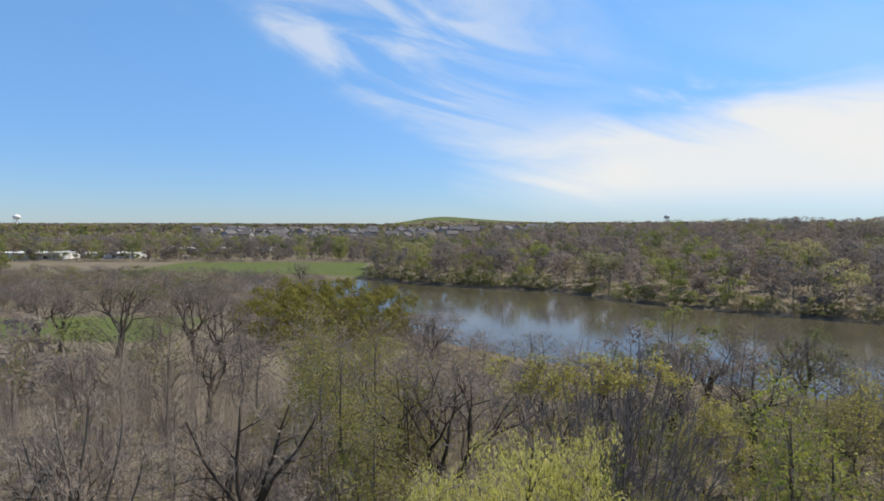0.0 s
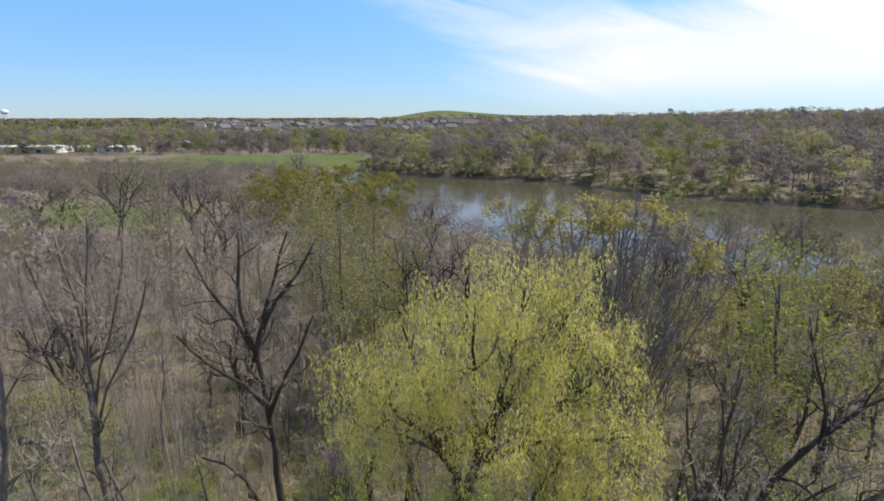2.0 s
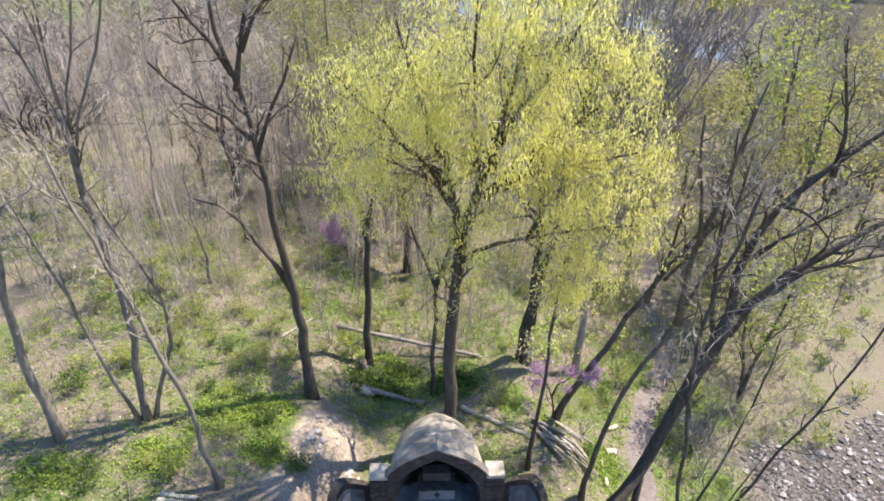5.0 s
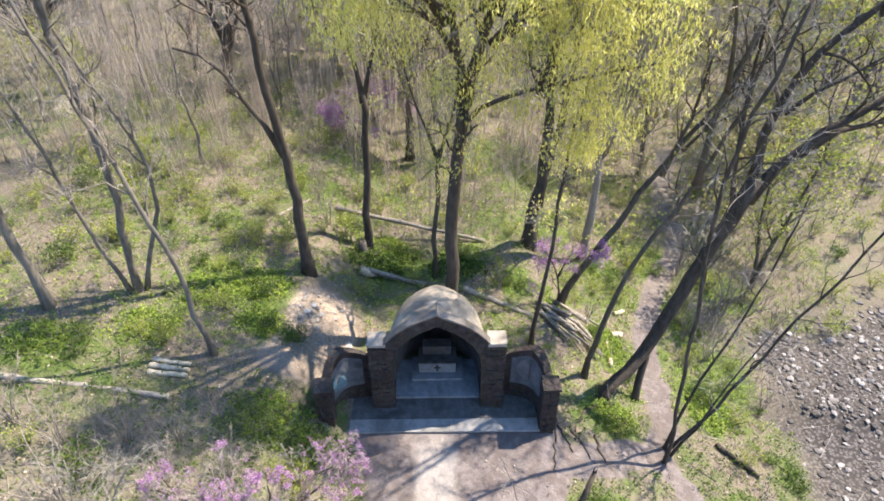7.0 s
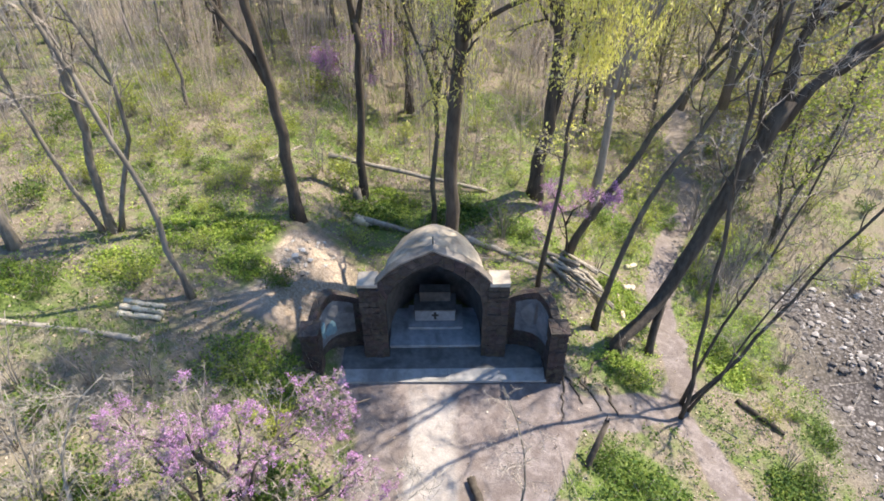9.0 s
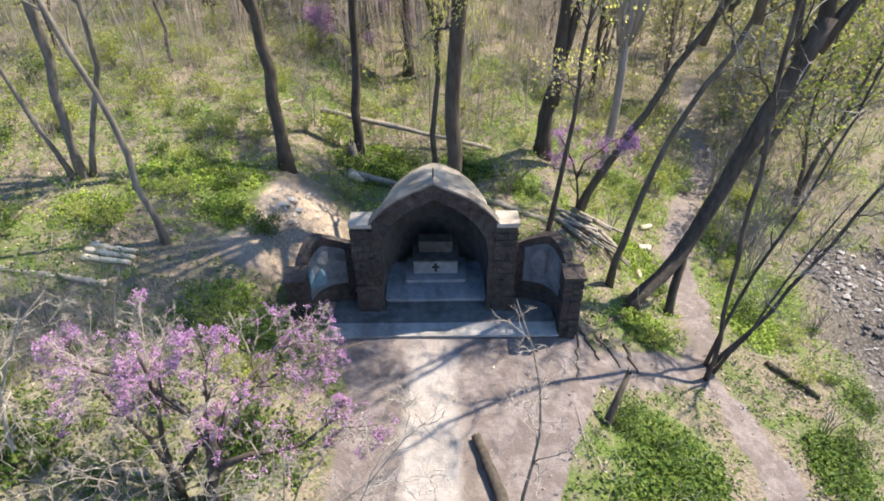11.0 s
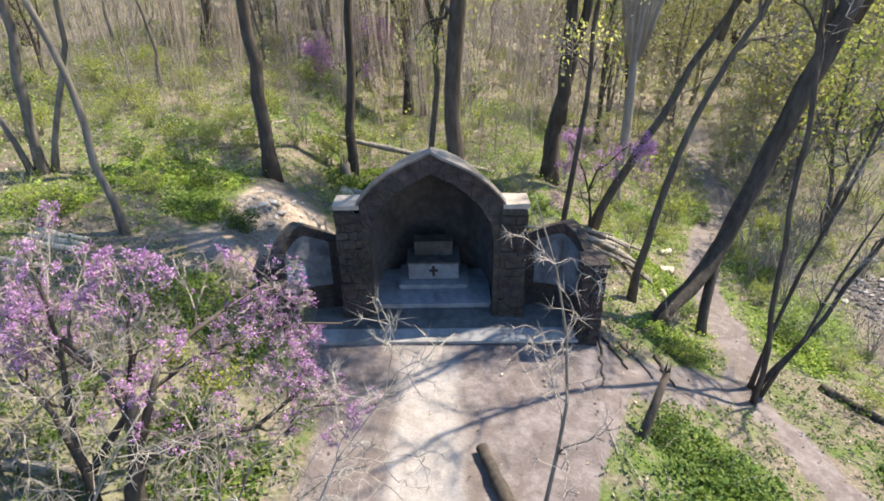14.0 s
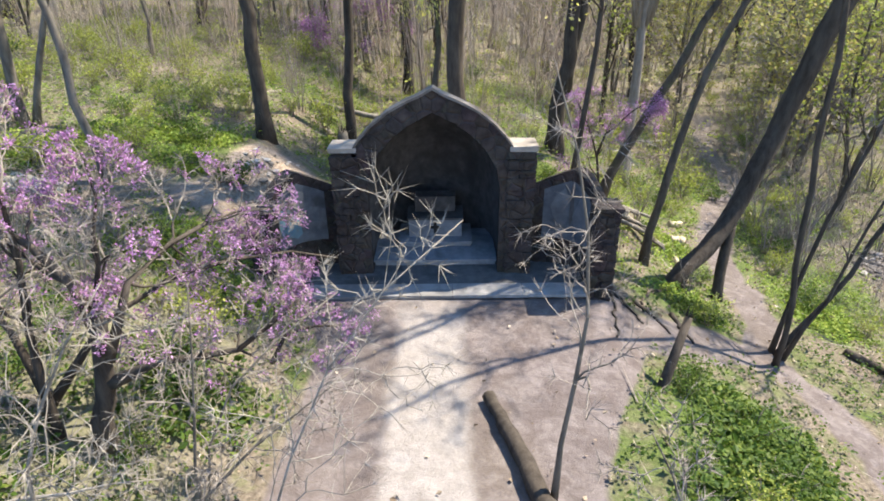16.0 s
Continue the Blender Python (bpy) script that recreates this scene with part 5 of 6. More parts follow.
def sow(seed, y0, y1, spacing, side=0.86, pad=10, tries=9, keep=None):
    """Places no nearer to one another than the spacing, inside a widening strip ahead."""
    rng = random.Random(seed)
    cell, grid, out = spacing, {}, []
    area = (y1 - y0) * (side * (y0 + y1) + 2 * pad)
    for _ in range(int(tries * area / (spacing * spacing) * 0.35)):
        y = math.sqrt(rng.uniform(y0 * y0, y1 * y1)) if y0 > 0 else rng.uniform(y0, y1)
        x = rng.uniform(-side * y - pad, side * y + pad)
        if keep and not keep(x, y):
            continue
        i, j = int(x // cell), int(y // cell)
        if any((x - a) ** 2 + (y - b) ** 2 < spacing * spacing for u in (i - 1, i, i + 1) for v in (j - 1, j, j + 1) for a, b in grid.get((u, v), ())):
            continue
        grid.setdefault((i, j), []).append((x, y))
        out.append((x, y))
    return out


def off_trail(x, y, gap):
    return min(float(line_distance(x, y, t)) for t in (TRAIL_A, TRAIL_B)) > gap


def wood_ok(x, y):
    return off_trail(x, y, 1.3) and all((x - a) ** 2 + (y - b) ** 2 > 5 for a, b in HEROES) and not (x > 11 and y < 24)


def stem(h, lean, r, seed, count=9, reach=2.4, fork=0.35):
    rng = random.Random(seed)
    pts = [(0, 0, 0)] + [(lean[0] * t + rng.uniform(-0.2, 0.2), lean[1] * t + rng.uniform(-0.2, 0.2), h * t) for t in (0.25, 0.5, 0.75, 1)]
    return (pts, r, 0.03, fork, count, reach)


def bole(h, lean, r, seed, count=5, reach=4.0, fork=0.6):
    """A short bole that opens into a few stout limbs."""
    rng = random.Random(seed)
    pts = [(0, 0, 0)] + [(lean[0] * t + rng.uniform(-0.1, 0.1), lean[1] * t + rng.uniform(-0.1, 0.1), h * t) for t in (0.33, 0.66, 1)]
    return (pts, r, r * 0.75, fork, count, reach)


MID = dict(BARE, ends=2, wig=0.22, up=0.08, twig=0.0085)
BROWN_LABEL = "bare woodland tree with fine brown twigs"
PROTO_SPOTS = sow(77, 22, 52, 3.6, 0.8, 6, keep=wood_ok)
proto_specs = [
    ("woodland_tree", 51, [stem(10.5, (0.5, 0.3), 0.15, 1)], None, None, BROWN_LABEL, M_BARK_GREY, "brown"),
    ("woodland_tree", 52, [stem(9, (-0.6, 0.4), 0.12, 2, 8, 2.0), stem(8.5, (0.9, -0.2), 0.1, 3, 7, 1.9)], None, None, BROWN_LABEL, M_BARK_GREY, "brown"),
    ("woodland_tree", 53, [bole(5.0, (0.2, -0.5), 0.22, 4, 5, 4.4)], None, None, BROWN_LABEL, M_BARK_DARK, "brown"),
    ("budding_tree", 54, [bole(4.0, (0.4, 0.6), 0.18, 5, 6, 3.8)], (2400, 0.10, 0.25, 0.2), M_BUD, "woodland tree with olive-green opening buds", M_BARK_GREY, "green"),
    ("budding_tree", 55, [stem(9, (-0.7, -0.3), 0.13, 6, 9, 2.3), stem(8, (0.8, 0.5), 0.1, 7, 7, 1.8)], (1700, 0.10, 0.25, 0.2), M_SHRUB, "woodland tree in thin yellow-green leaf", M_BARK_MOSS, "green"),
    ("budding_tree", 56, [stem(8, (0.3, -0.6), 0.12, 8, 9, 2.2, 0.25)], (1500, 0.10, 0.22, 0.2), M_BUD_GOLD, "woodland tree with golden spring flowers", M_BARK_GREY, "green"),
    ("spreading_tree", 57, [bole(3.6, (0.3, 0.4), 0.26, 11, 6, 4.6)], (900, 0.24, 0.24, 0.0, "spray"), M_SPRAY, "spreading bare tree with a fine mauve-brown crown", M_BARK_DARK, "big"),
]
protos = []
rng_wood = random.Random(99)
for (nm, seed, stems, leaf, lmat, label, bk, sort), (x, y) in zip(proto_specs, PROTO_SPOTS):
    protos.append((crowned(nm, seed, stems, MID, label, bark_mat=bk, leaf=leaf, leaf_mat=lmat, at=(0, 0, 0), group="trees of the wood"), sort))
    protos[-1][0].matrix_world = pose(*base(x, y), 0, 0, seed * 37)
for x, y in PROTO_SPOTS[len(protos):]:
    if y < 37 and rng_wood.random() < 0.33:
        continue
    # brown to the left, more green to the right and near the water
    green = 0.18 + 0.5 * float(sstep(-6, 14, x)) + 0.15 * rng_wood.random()
    wanted = "green" if rng_wood.random() < green else "brown"
    ob = rng_wood.choice([p for p, s in protos if s == wanted])
    k = rng_wood.uniform(0.6, 0.95) * (0.75 if x < -4 else 1.15)
    copy_thing(ob, pose(*base(x, y), rng_wood.uniform(-4, 4), rng_wood.uniform(-4, 4), rng_wood.uniform(0, 360)) @ Matrix.Diagonal((k, k, k * rng_wood.uniform(0.9, 1.15), 1)))

# single big trees that stand out of the wood
for x, y, k, idx in ((-18.6, 29.7, 1.0, 6), (-20.4, 31.5, 0.9, 6), (0.9, 36.5, 1.7, 6), (-60.3, 93, 1.2, 6), (-57.0, 92, 1.15, 6), (-46.7, 89, 1.5, 6), (-33.7, 85.5, 1.4, 6), (-28, 80, 1.25, 6), (-42.8, 195, 1.3, 6), (-17, 140, 0.95, 6),
                     (19.5, 30.0, 1.5, 4), (23.5, 33, 1.4, 3), (13.5, 19.6, 0.9, 4), (14.5, 24.5, 1.0, 3), (28, 52, 1.4, 2), (10, 48, 1.2, 2), (16, 50, 1.35, 2), (21, 54, 1.3, 2), (33, 47, 1.3, 5), (40, 52, 1.3, 3),
                     (-48, 70, 0.9, 6), (-10, 62, 1.0, 6), (30, 66, 1.3, 2), (44, 70, 1.3, 6), (12, 66, 1.0, 2), (17, 60, 1.3, 2), (25, 62, 1.3, 2), (0, 92, 1.2, 6), (-22, 58, 1.1, 6), (-31, 52, 0.95, 6)):
    copy_thing(protos[idx][0], pose(*base(x, y), 0, 0, (x * 71 + y * 13) % 360) @ Matrix.Diagonal((k * 1.05, k * 1.05, k, 1)))


# olive trees in the middle of the wood
olive = crowned("budding_tree", 58, [stem(10.5, (0.3, 0.2), 0.14, 13, 12, 2.4, 0.2), stem(9.0, (-0.9, 0.4), 0.1, 14, 9, 2.0, 0.2)], MID, "woodland tree in a haze of olive-green buds", bark_mat=M_BARK_GREY, leaf=(4200, 0.085, 0.28, 0.2), leaf_mat=M_BUD, at=(0, 0, 0), group="trees of the wood")
olive.matrix_basis = pose(*base(-3.2, 29.5))
for x, y, k in ((-5.4, 33, 1.15), (-2.0, 36, 1.1), (-7.2, 38, 1.15), (-4.4, 42, 1.1), (-0.6, 27, 0.85), (16, 27, 0.9), (20, 34, 1.0), (11.5, 30, 0.85), (25, 40, 1.05), (-9.5, 46, 1.0), (30, 45, 1.0), (15.5, 38, 0.95)):
    copy_thing(olive, pose(*base(x, y), 0, 0, (x * 53 + y * 31) % 360) @ Matrix.Diagonal((k, k, k, 1)))


# ---- many alike: thickets and distant woods, joined ----
def scatter(name, templates, places, material, label, category):
    """One mesh out of many copies. A place: x, y, z, scale, height, turn, twig tint, leaf tint."""
    vs, fs, cs, o = [], [], [], 0
    rng = np.random.default_rng(len(places))
    pick = rng.integers(0, len(templates), len(places))
    for (x, y, z, k, h, a, twig, leaf), t in zip(places, pick):
        v, f, w = templates[t]
        c, s = math.cos(a), math.sin(a)
        vs.append(np.stack([x + k * (v[:, 0] * c - v[:, 1] * s), y + k * (v[:, 0] * s + v[:, 1] * c), z + h * v[:, 2]], -1))
        cs.append(np.where(w[:, None] > 0.5, np.array(leaf)[None], np.array(twig)[None]))
        fs.append(f + o)
        o += len(v)
    v, f, c = np.concatenate(vs).astype(np.float32), np.concatenate(fs).astype(np.int32), np.concatenate(cs).astype(np.float32)
    me = bpy.data.meshes.new(name)
    me.vertices.add(len(v))
    me.vertices.foreach_set("co", v.ravel())
    me.loops.add(f.size)
    me.loops.foreach_set("vertex_index", f.ravel())
    me.polygons.add(len(f))
    me.polygons.foreach_set("loop_start", np.arange(len(f), dtype=np.int32) * 3)
    me.polygons.foreach_set("loop_total", np.full(len(f), 3, np.int32))
    me.update(calc_edges=True)
    a = me.color_attributes.new("tint", "FLOAT_COLOR", "POINT")
    a.data.foreach_set("color", np.concatenate([c, np.ones((len(c), 1), np.float32)], 1).ravel())
    me.materials.append(material)
    return tagged(new(name, me), label, category, kind="stuff")


def template(woody, leafy_part):
    v = np.array(woody.v + leafy_part.v, float).reshape(-1, 3)
    f = []
    for face in woody.f + [tuple(i + len(woody.v) for i in t) for t in leafy_part.f]:
        f += [(face[0], face[k], face[k + 1]) for k in range(1, len(face) - 1)]
    w = np.array([0.0] * len(woody.v) + [1.0] * len(leafy_part.v))
    return v, np.array(f, np.int64), w


def small_tree(seed, twigs, thick, clumps, size, trunk=0.02, wide=0.32, low=0.3, straight=False):
    """A tree one unit high: trunk, rising branches, and clumps of leaf about the branch ends."""
    rng = np.random.default_rng(seed)
    a, b = Geo(), Geo()
    a.tube([(0, 0, -0.03), (rng.normal() * 0.02, rng.normal() * 0.02, 0.4), (rng.normal() * 0.04, rng.normal() * 0.04, 0.95)], [trunk, trunk * 0.7, trunk * 0.15], 3, cap=False)
    ends = []
    for k in range(twigs):
        z = rng.uniform(low * 0.7, 0.85)
        ang = rng.uniform(0, math.tau)
        # the crown is widest above the middle, and uneven
        env = wide * math.sqrt(max(0.05, 1 - ((z + 0.08 - 0.62) / 0.46) ** 2)) * rng.uniform(0.35, 1.1)
        start = np.array([math.cos(ang) * env * rng.uniform(0, 0.55), math.sin(ang) * env * rng.uniform(0, 0.55), z - 0.05])
        end = np.array([math.cos(ang) * env, math.sin(ang) * env, z + rng.uniform(0.05, 0.2)])
        if straight:
            end = start * 0.6 + np.array([end[0] * 0.5, end[1] * 0.5, z + rng.uniform(0.12, 0.3)])
        a.cone(start, end, thick * rng.uniform(0.6, 1.3))
        ends.append(end)
    ends = np.array(ends)
    if clumps:
        c = ends[rng.integers(0, len(ends), clumps)] + rng.normal(size=(clumps, 3)) * 0.035
        b.leaves(c, size, rng, 0.1, 1.2)
    return template(a, b)


def puffy(seed, lobes, per, size, wide=0.34, low=0.2, limbs=8, trunk=0.012):
    """A distant tree one unit high: trunk and limbs under a crown of rounded, uneven lobes of spray."""
    rng = np.random.default_rng(seed)
    a, b = Geo(), Geo()
    a.tube([(0, 0, -0.03), (rng.normal() * 0.02, rng.normal() * 0.02, 0.4), (rng.normal() * 0.04, rng.normal() * 0.04, 0.85)], [trunk, trunk * 0.7, trunk * 0.2], 3, cap=False)
    for k in range(lobes):
        z = low + (0.86 - low) * rng.random() ** 0.8
        ang = k * 2.4 + rng.uniform(-0.5, 0.5)
        rad = wide * rng.uniform(0.15, 0.95) * math.sqrt(max(0.1, 1 - ((z - 0.5) / 0.55) ** 2))
        c = np.array([math.cos(ang) * rad, math.sin(ang) * rad, z])
        r = rng.uniform(0.09, 0.17)
        if k < limbs:
            a.cone((0, 0, max(0.1, z - 0.35)), tuple(c), trunk * 0.45)
        d = rng.normal(size=(per, 3)) + [0, 0, 0.45]
        d /= np.linalg.norm(d, axis=1, keepdims=True)
        p = c + d * r * rng.uniform(0.6, 1.08, (per, 1)) * [1.1, 1.1, 0.85]
        n = d + rng.normal(size=(per, 3)) * 0.28
        u = np.cross(n, rng.normal(size=(per, 3)))
        u /= np.linalg.norm(u, axis=1, keepdims=True)
        v = np.cross(n, u)
        v /= np.linalg.norm(v, axis=1, keepdims=True)
        s = size * rng.uniform(0.5, 1.2, (per, 1))
        q = np.stack([p - u * s - v * s * 0.5, p + u * s - v * s * 0.5, p + v * s], 1).reshape(-1, 3)
        o = len(b.v)
        b.v.extend(map(tuple, q.tolist()))
        b.f.extend((o + 3 * i, o + 3 * i + 1, o + 3 * i + 2) for i in range(per))
    return template(a, b)


BROWNS = [(0.225, 0.195, 0.172), (0.25, 0.21, 0.185), (0.205, 0.182, 0.168), (0.27, 0.22, 0.18)]
OLIVES = [(0.28, 0.265, 0.13), (0.32, 0.30, 0.14), (0.245, 0.235, 0.125), (0.34, 0.315, 0.15), (0.30, 0.25, 0.155)]
GREENS = [(0.176, 0.196, 0.068), (0.223, 0.243, 0.074), (0.142, 0.162, 0.068), (0.27, 0.277, 0.095)]


def tints(rng, green):
    twig = rng.choice(BROWNS)
    u = rng.random()
    leaf = rng.choice(GREENS if u < green * 0.6 else (OLIVES if u < green else BROWNS))
    k = rng.uniform(0.8, 1.2)
    return tuple(v * k for v in twig), tuple(v * k for v in leaf)


def planted(seed, spots, height, spread, green):
    rng = random.Random(seed)
    out = []
    for x, y in spots:
        h = rng.uniform(*height)
        g = green(x, y) if callable(green) else green
        out.append((x, y, ground_at(x, y), h * rng.uniform(*spread), h, rng.uniform(0, math.tau), *tints(rng, g)))
    return out


# saplings of the brown thicket
thin = [small_tree(200 + k, 64, 0.0017, 10, 0.014, 0.0036, 0.30, 0.2, k % 2 == 0) for k in range(5)]
spots = sow(5, 19.5, 62, 1.5, 0.8, 4, keep=lambda x, y: x < 5 + 0.1 * y and wood_ok(x, y) and rough(x, y, 0.25) > -0.75)
scatter("sapling_thicket", thin, [(x, y, z, k, h, a, tuple(1.45 * v for v in t), tuple(1.45 * v for v in l)) for x, y, z, k, h, a, t, l in planted(6, spots, (3.5, 7.5), (0.8, 1.1), lambda x, y: 0.2 + 0.5 * float(sstep(-16, 0, x)))], M_FAR, "dense thicket of thin bare brown saplings", "thicket")
spots = sow(15, 21, 60, 1.9, 0.8, 4, keep=lambda x, y: x > 4 + 0.05 * y and wood_ok(x, y))
leafy_thin = [small_tree(220 + k, 34, 0.003, 60, 0.03, 0.006, 0.24, 0.2, False) for k in range(4)]
scatter("leafing_thicket", leafy_thin, [(x, y, z, k, h, a, t, tuple(1.5 * v for v in l)) for x, y, z, k, h, a, t, l in planted(16, spots, (3.0, 6.5), (0.9, 1.2), 0.75)], M_FAR, "thicket of young trees in thin green leaf", "thicket")

# knee-high to man-high young growth that greens the wood floor
spots = sow(17, 20, 46, 1.35, 0.8, 4, keep=lambda x, y: off_trail(x, y, 1.2) and bare_soil(x, y) < 0.2 and gravel(x, y) < 0.3 and rough(x, y, 0.35) > -0.45)
scatter("leafing_understorey", leafy_thin, [(x, y, z, k * 1.3, h, a, t, tuple(v * u for v, u in zip((0.36, 0.38, 0.12), (0.7 + 0.5 * ((7 * x) % 1), 0.7 + 0.5 * ((7 * x) % 1), 0.8)))) for x, y, z, k, h, a, t, l in planted(18, spots, (0.8, 2.4), (0.9, 1.4), 1.0)], M_FAR, "young growth in fresh yellow-green leaf on the wood floor", "undergrowth")

# woods between the clearing and the river
woods = [small_tree(240 + k, 150, 0.003, 160, 0.017, 0.011, 0.42, 0.1) for k in range(5)]
slope = [puffy(250 + k, 12, 66, 0.024, 0.38, 0.1, 10) for k in range(6)]
haze = [puffy(270 + k, 10, 90, 0.017, 0.36, 0.15, 10) for k in range(4)]
spots = sow(25, 50, 236, 4.2, 0.82, 12, tries=7, keep=lambda x, y: (x > -12 or y > 136 or y < 58 or (int(x * 7 + y * 3) % 8 == 0)) and not wet(x, y, 7) and not mown(x, y) and y < np.interp(x, *NEAR_BANK) and not (x < -48 and 80 < y < 100))
scatter("riverside_wood", woods + haze, [(x, y, z, k, h * ((0.55 if x > -34 else 0.72) if y > 66 and x < 26 else 1.0), a, t, l) for x, y, z, k, h, a, t, l in planted(26, spots, (7, 12.5), (0.9, 1.3), lambda x, y: 0.35 + 0.3 * float(sstep(-10, 40, x)))], M_FAR, "wood of brown and olive early-spring trees by the river", "wood")
# willows on the near bank
willow = [puffy(260 + k, 12, 90, 0.023, 0.42, 0.06) for k in range(3)]
spots = sow(35, 96, 128, 3.6, 0.5, 0, keep=lambda x, y: -33 < x < -10 + 0.2 * (y - 96) and not wet(x, y, 4))
scatter("willow_scrub", willow, [(x, y, z, k * 0.8, h, a, t, (0.215, 0.195, 0.05)) for x, y, z, k, h, a, t, l in planted(36, spots, (8, 11.5), (0.9, 1.1), 1.0)], M_FAR, "olive-green willow scrub on the river bank", "willow")
# wooded slope across the river
spots = sow(45, 140, 520, 6.6, 0.78, 8, tries=7, keep=lambda x, y: y > np.interp(x, *FAR_BANK) + 3 and (y < np.interp(x, *FAR_BANK) + 110 or int(x * 3 + y * 7) % 4 == 0) and not mown(x, y) and (x > -20 or rough(x, y, 0.03) > 0.1 or y > 355))
scatter("far_wood", slope, planted(46, spots, (10, 16), (0.9, 1.2), lambda x, y: (0.42 if x > 0 else 0.8) * (1.0 if y < np.interp(x, *FAR_BANK) + 90 else 0.6)), M_FAR, "brown and olive spring wood on the slope across the river", "wood")
# scrub along the far water's edge
spots = [(x, np.interp(x, *FAR_BANK) + 1.5 + 4 * abs(rough(x, 3.0, 1.7))) for x in np.arange(-30, 170, 1.6)]
scatter("bank_scrub", willow, planted(48, spots, (3.0, 6.5), (1.1, 1.5), 0.95), M_FAR, "green scrub along the far water's edge", "scrub")
# countryside to the skyline
blobs = [puffy(280 + k, 7, 17, 0.085, 0.5, 0.1, 2) for k in range(5)]
spots = sow(55, 520, 1250, 15, 0.80, 30, tries=6, keep=lambda x, y: rough(x, y, 0.012) > -0.6)
scatter("distant_wood", blobs, [(x, y, z, k, h * (0.62 if -0.4 < x / y < 0.2 and y < 1090 else 1.0), a, t, l) for x, y, z, k, h, a, t, l in planted(56, spots, (8, 14), (0.9, 1.3), lambda x, y: 0.65 if x < 60 else 0.35)], M_FAR, "distant trees among fields and houses", "wood")
spots = sow(65, 1250, 3300, 46, 0.80, 60, tries=6, keep=lambda x, y: not (2200 < y and -330 < x < 700))
scatter("skyline_wood", blobs, planted(66, spots, (11, 15), (3.0, 4.5), 0.4), M_FAR, "low line of distant woods at the skyline", "wood")


# ---- houses, roofs and towers in the distance ----
def painted(name, cols, rough_v=0.7):
    k = Nodes(name, rough_v)
    c = k.ramp(k.random(), *[(i / max(1, len(cols) - 1), c) for i, c in enumerate(cols)])
    k.colour(k.mix(k.math("MULTIPLY", k.noise(1.5, 5), 0.3), c, tuple(v * 0.6 for v in cols[0])))
    return k.m


M_WALL = painted("house_wall", [(0.30, 0.28, 0.26), (0.42, 0.39, 0.36), (0.25, 0.24, 0.25), (0.50, 0.48, 0.46)])
M_ROOF = painted("house_roof", [(0.09, 0.085, 0.085), (0.15, 0.13, 0.12), (0.12, 0.12, 0.135)], 0.9)
M_GLASS = painted("dark_pane", [(0.03, 0.035, 0.045), (0.05, 0.055, 0.06)], 0.15)
M_WHITE = painted("white_cladding", [(0.74, 0.74, 0.73), (0.80, 0.80, 0.79)])
M_STEEL = painted("tower_paint", [(0.30, 0.33, 0.36), (0.36, 0.39, 0.42)], 0.5)


def house():
    ob = thing("house", pose(0, 0, 0), "two-storey family house with a dark gabled roof", "house", "houses of the estate")
    g = Geo()
    g.box(-6, 6, -4.5, 4.5, -1.5, 5.6)
    g.add([(-6, -4.5, 5.6), (-6, 4.5, 5.6), (-6, 0, 8.4)], [(0, 2, 1)])
    g.add([(6, -4.5, 5.6), (6, 4.5, 5.6), (6, 0, 8.4)], [(0, 1, 2)])
    wall = part("wall", g, M_WALL, ob)
    g = Geo()
    for s in (-1, 1):
        g.add([(-6.5, s * 5.0, 5.3), (6.5, s * 5.0, 5.3), (6.5, 0, 8.45), (-6.5, 0, 8.45), (-6.5, s * 5.0, 5.55), (6.5, s * 5.0, 5.55), (6.5, 0, 8.7), (-6.5, 0, 8.7)],
              [(0, 1, 2, 3), (4, 7, 6, 5), (0, 4, 5, 1), (0, 3, 7, 4), (1, 5, 6, 2)])
    roof = part("roof", g, M_ROOF, ob)
    g = Geo()
    g.box(2.5, 3.4, 0.8, 1.6, 6.5, 9.6)
    part("chimney", g, M_WALL, roof)
    for x in (-4, -1.3, 1.3, 4):
        for z in (1.0, 3.8):
            g = Geo()
            g.box(x - 0.55, x + 0.55, -4.56, -4.5, z, z + 1.3)
            part("window", g, M_GLASS, wall)
    return ob


first = house()
spots = sow(75, 640, 1080, 19, 0.80, 0, tries=8, keep=lambda x, y: -0.40 < x / y < 0.20)[:110]
rng_h = random.Random(4)
for k, (x, y) in enumerate(spots):
    m = pose(*base(x, y), 0, 0, rng_h.choice((0, 20, 70, 90, 110, -20)) + rng_h.uniform(-8, 8)) @ Matrix.Diagonal((*[rng_h.uniform(0.85, 1.2)] * 3, 1))
    if k:
        copy_thing(first, m)
    else:
        first.matrix_basis = m


def hall(x, y, w, d, h, label):
    ob = thing("hall", pose(*base(x, y)), label, "building")
    g = Geo()
    g.box(-w / 2, w / 2, -d / 2, d / 2, -1, h)
    wall = part("wall", g, M_WHITE, ob)
    g = Geo()
    g.box(-w / 2 - 0.4, w / 2 + 0.4, -d / 2 - 0.4, d / 2 + 0.4, h + 0.004, h + 0.5)
    part("roof", g, M_WHITE, ob, "flat white roof")
    for k in range(int(w / 8)):
        g = Geo()
        c = -w / 2 + 5 + k * 8
        g.box(c - 1.3, c + 1.3, -d / 2 - 0.08, -d / 2 - 0.004, 0.5, 2.2)
        part("door", g, M_GLASS, wall)


hall(-250, 385, 46, 26, 3.6, "long low white hall with a flat roof")
hall(-205, 392, 34, 16, 3.0, "low white shed beside the playing field")
hall(-182, 420, 9, 8, 5.5, "small white block beside the field")
hall(-160, 470, 70, 18, 3.0, "long pale flat-roofed building beyond the field")


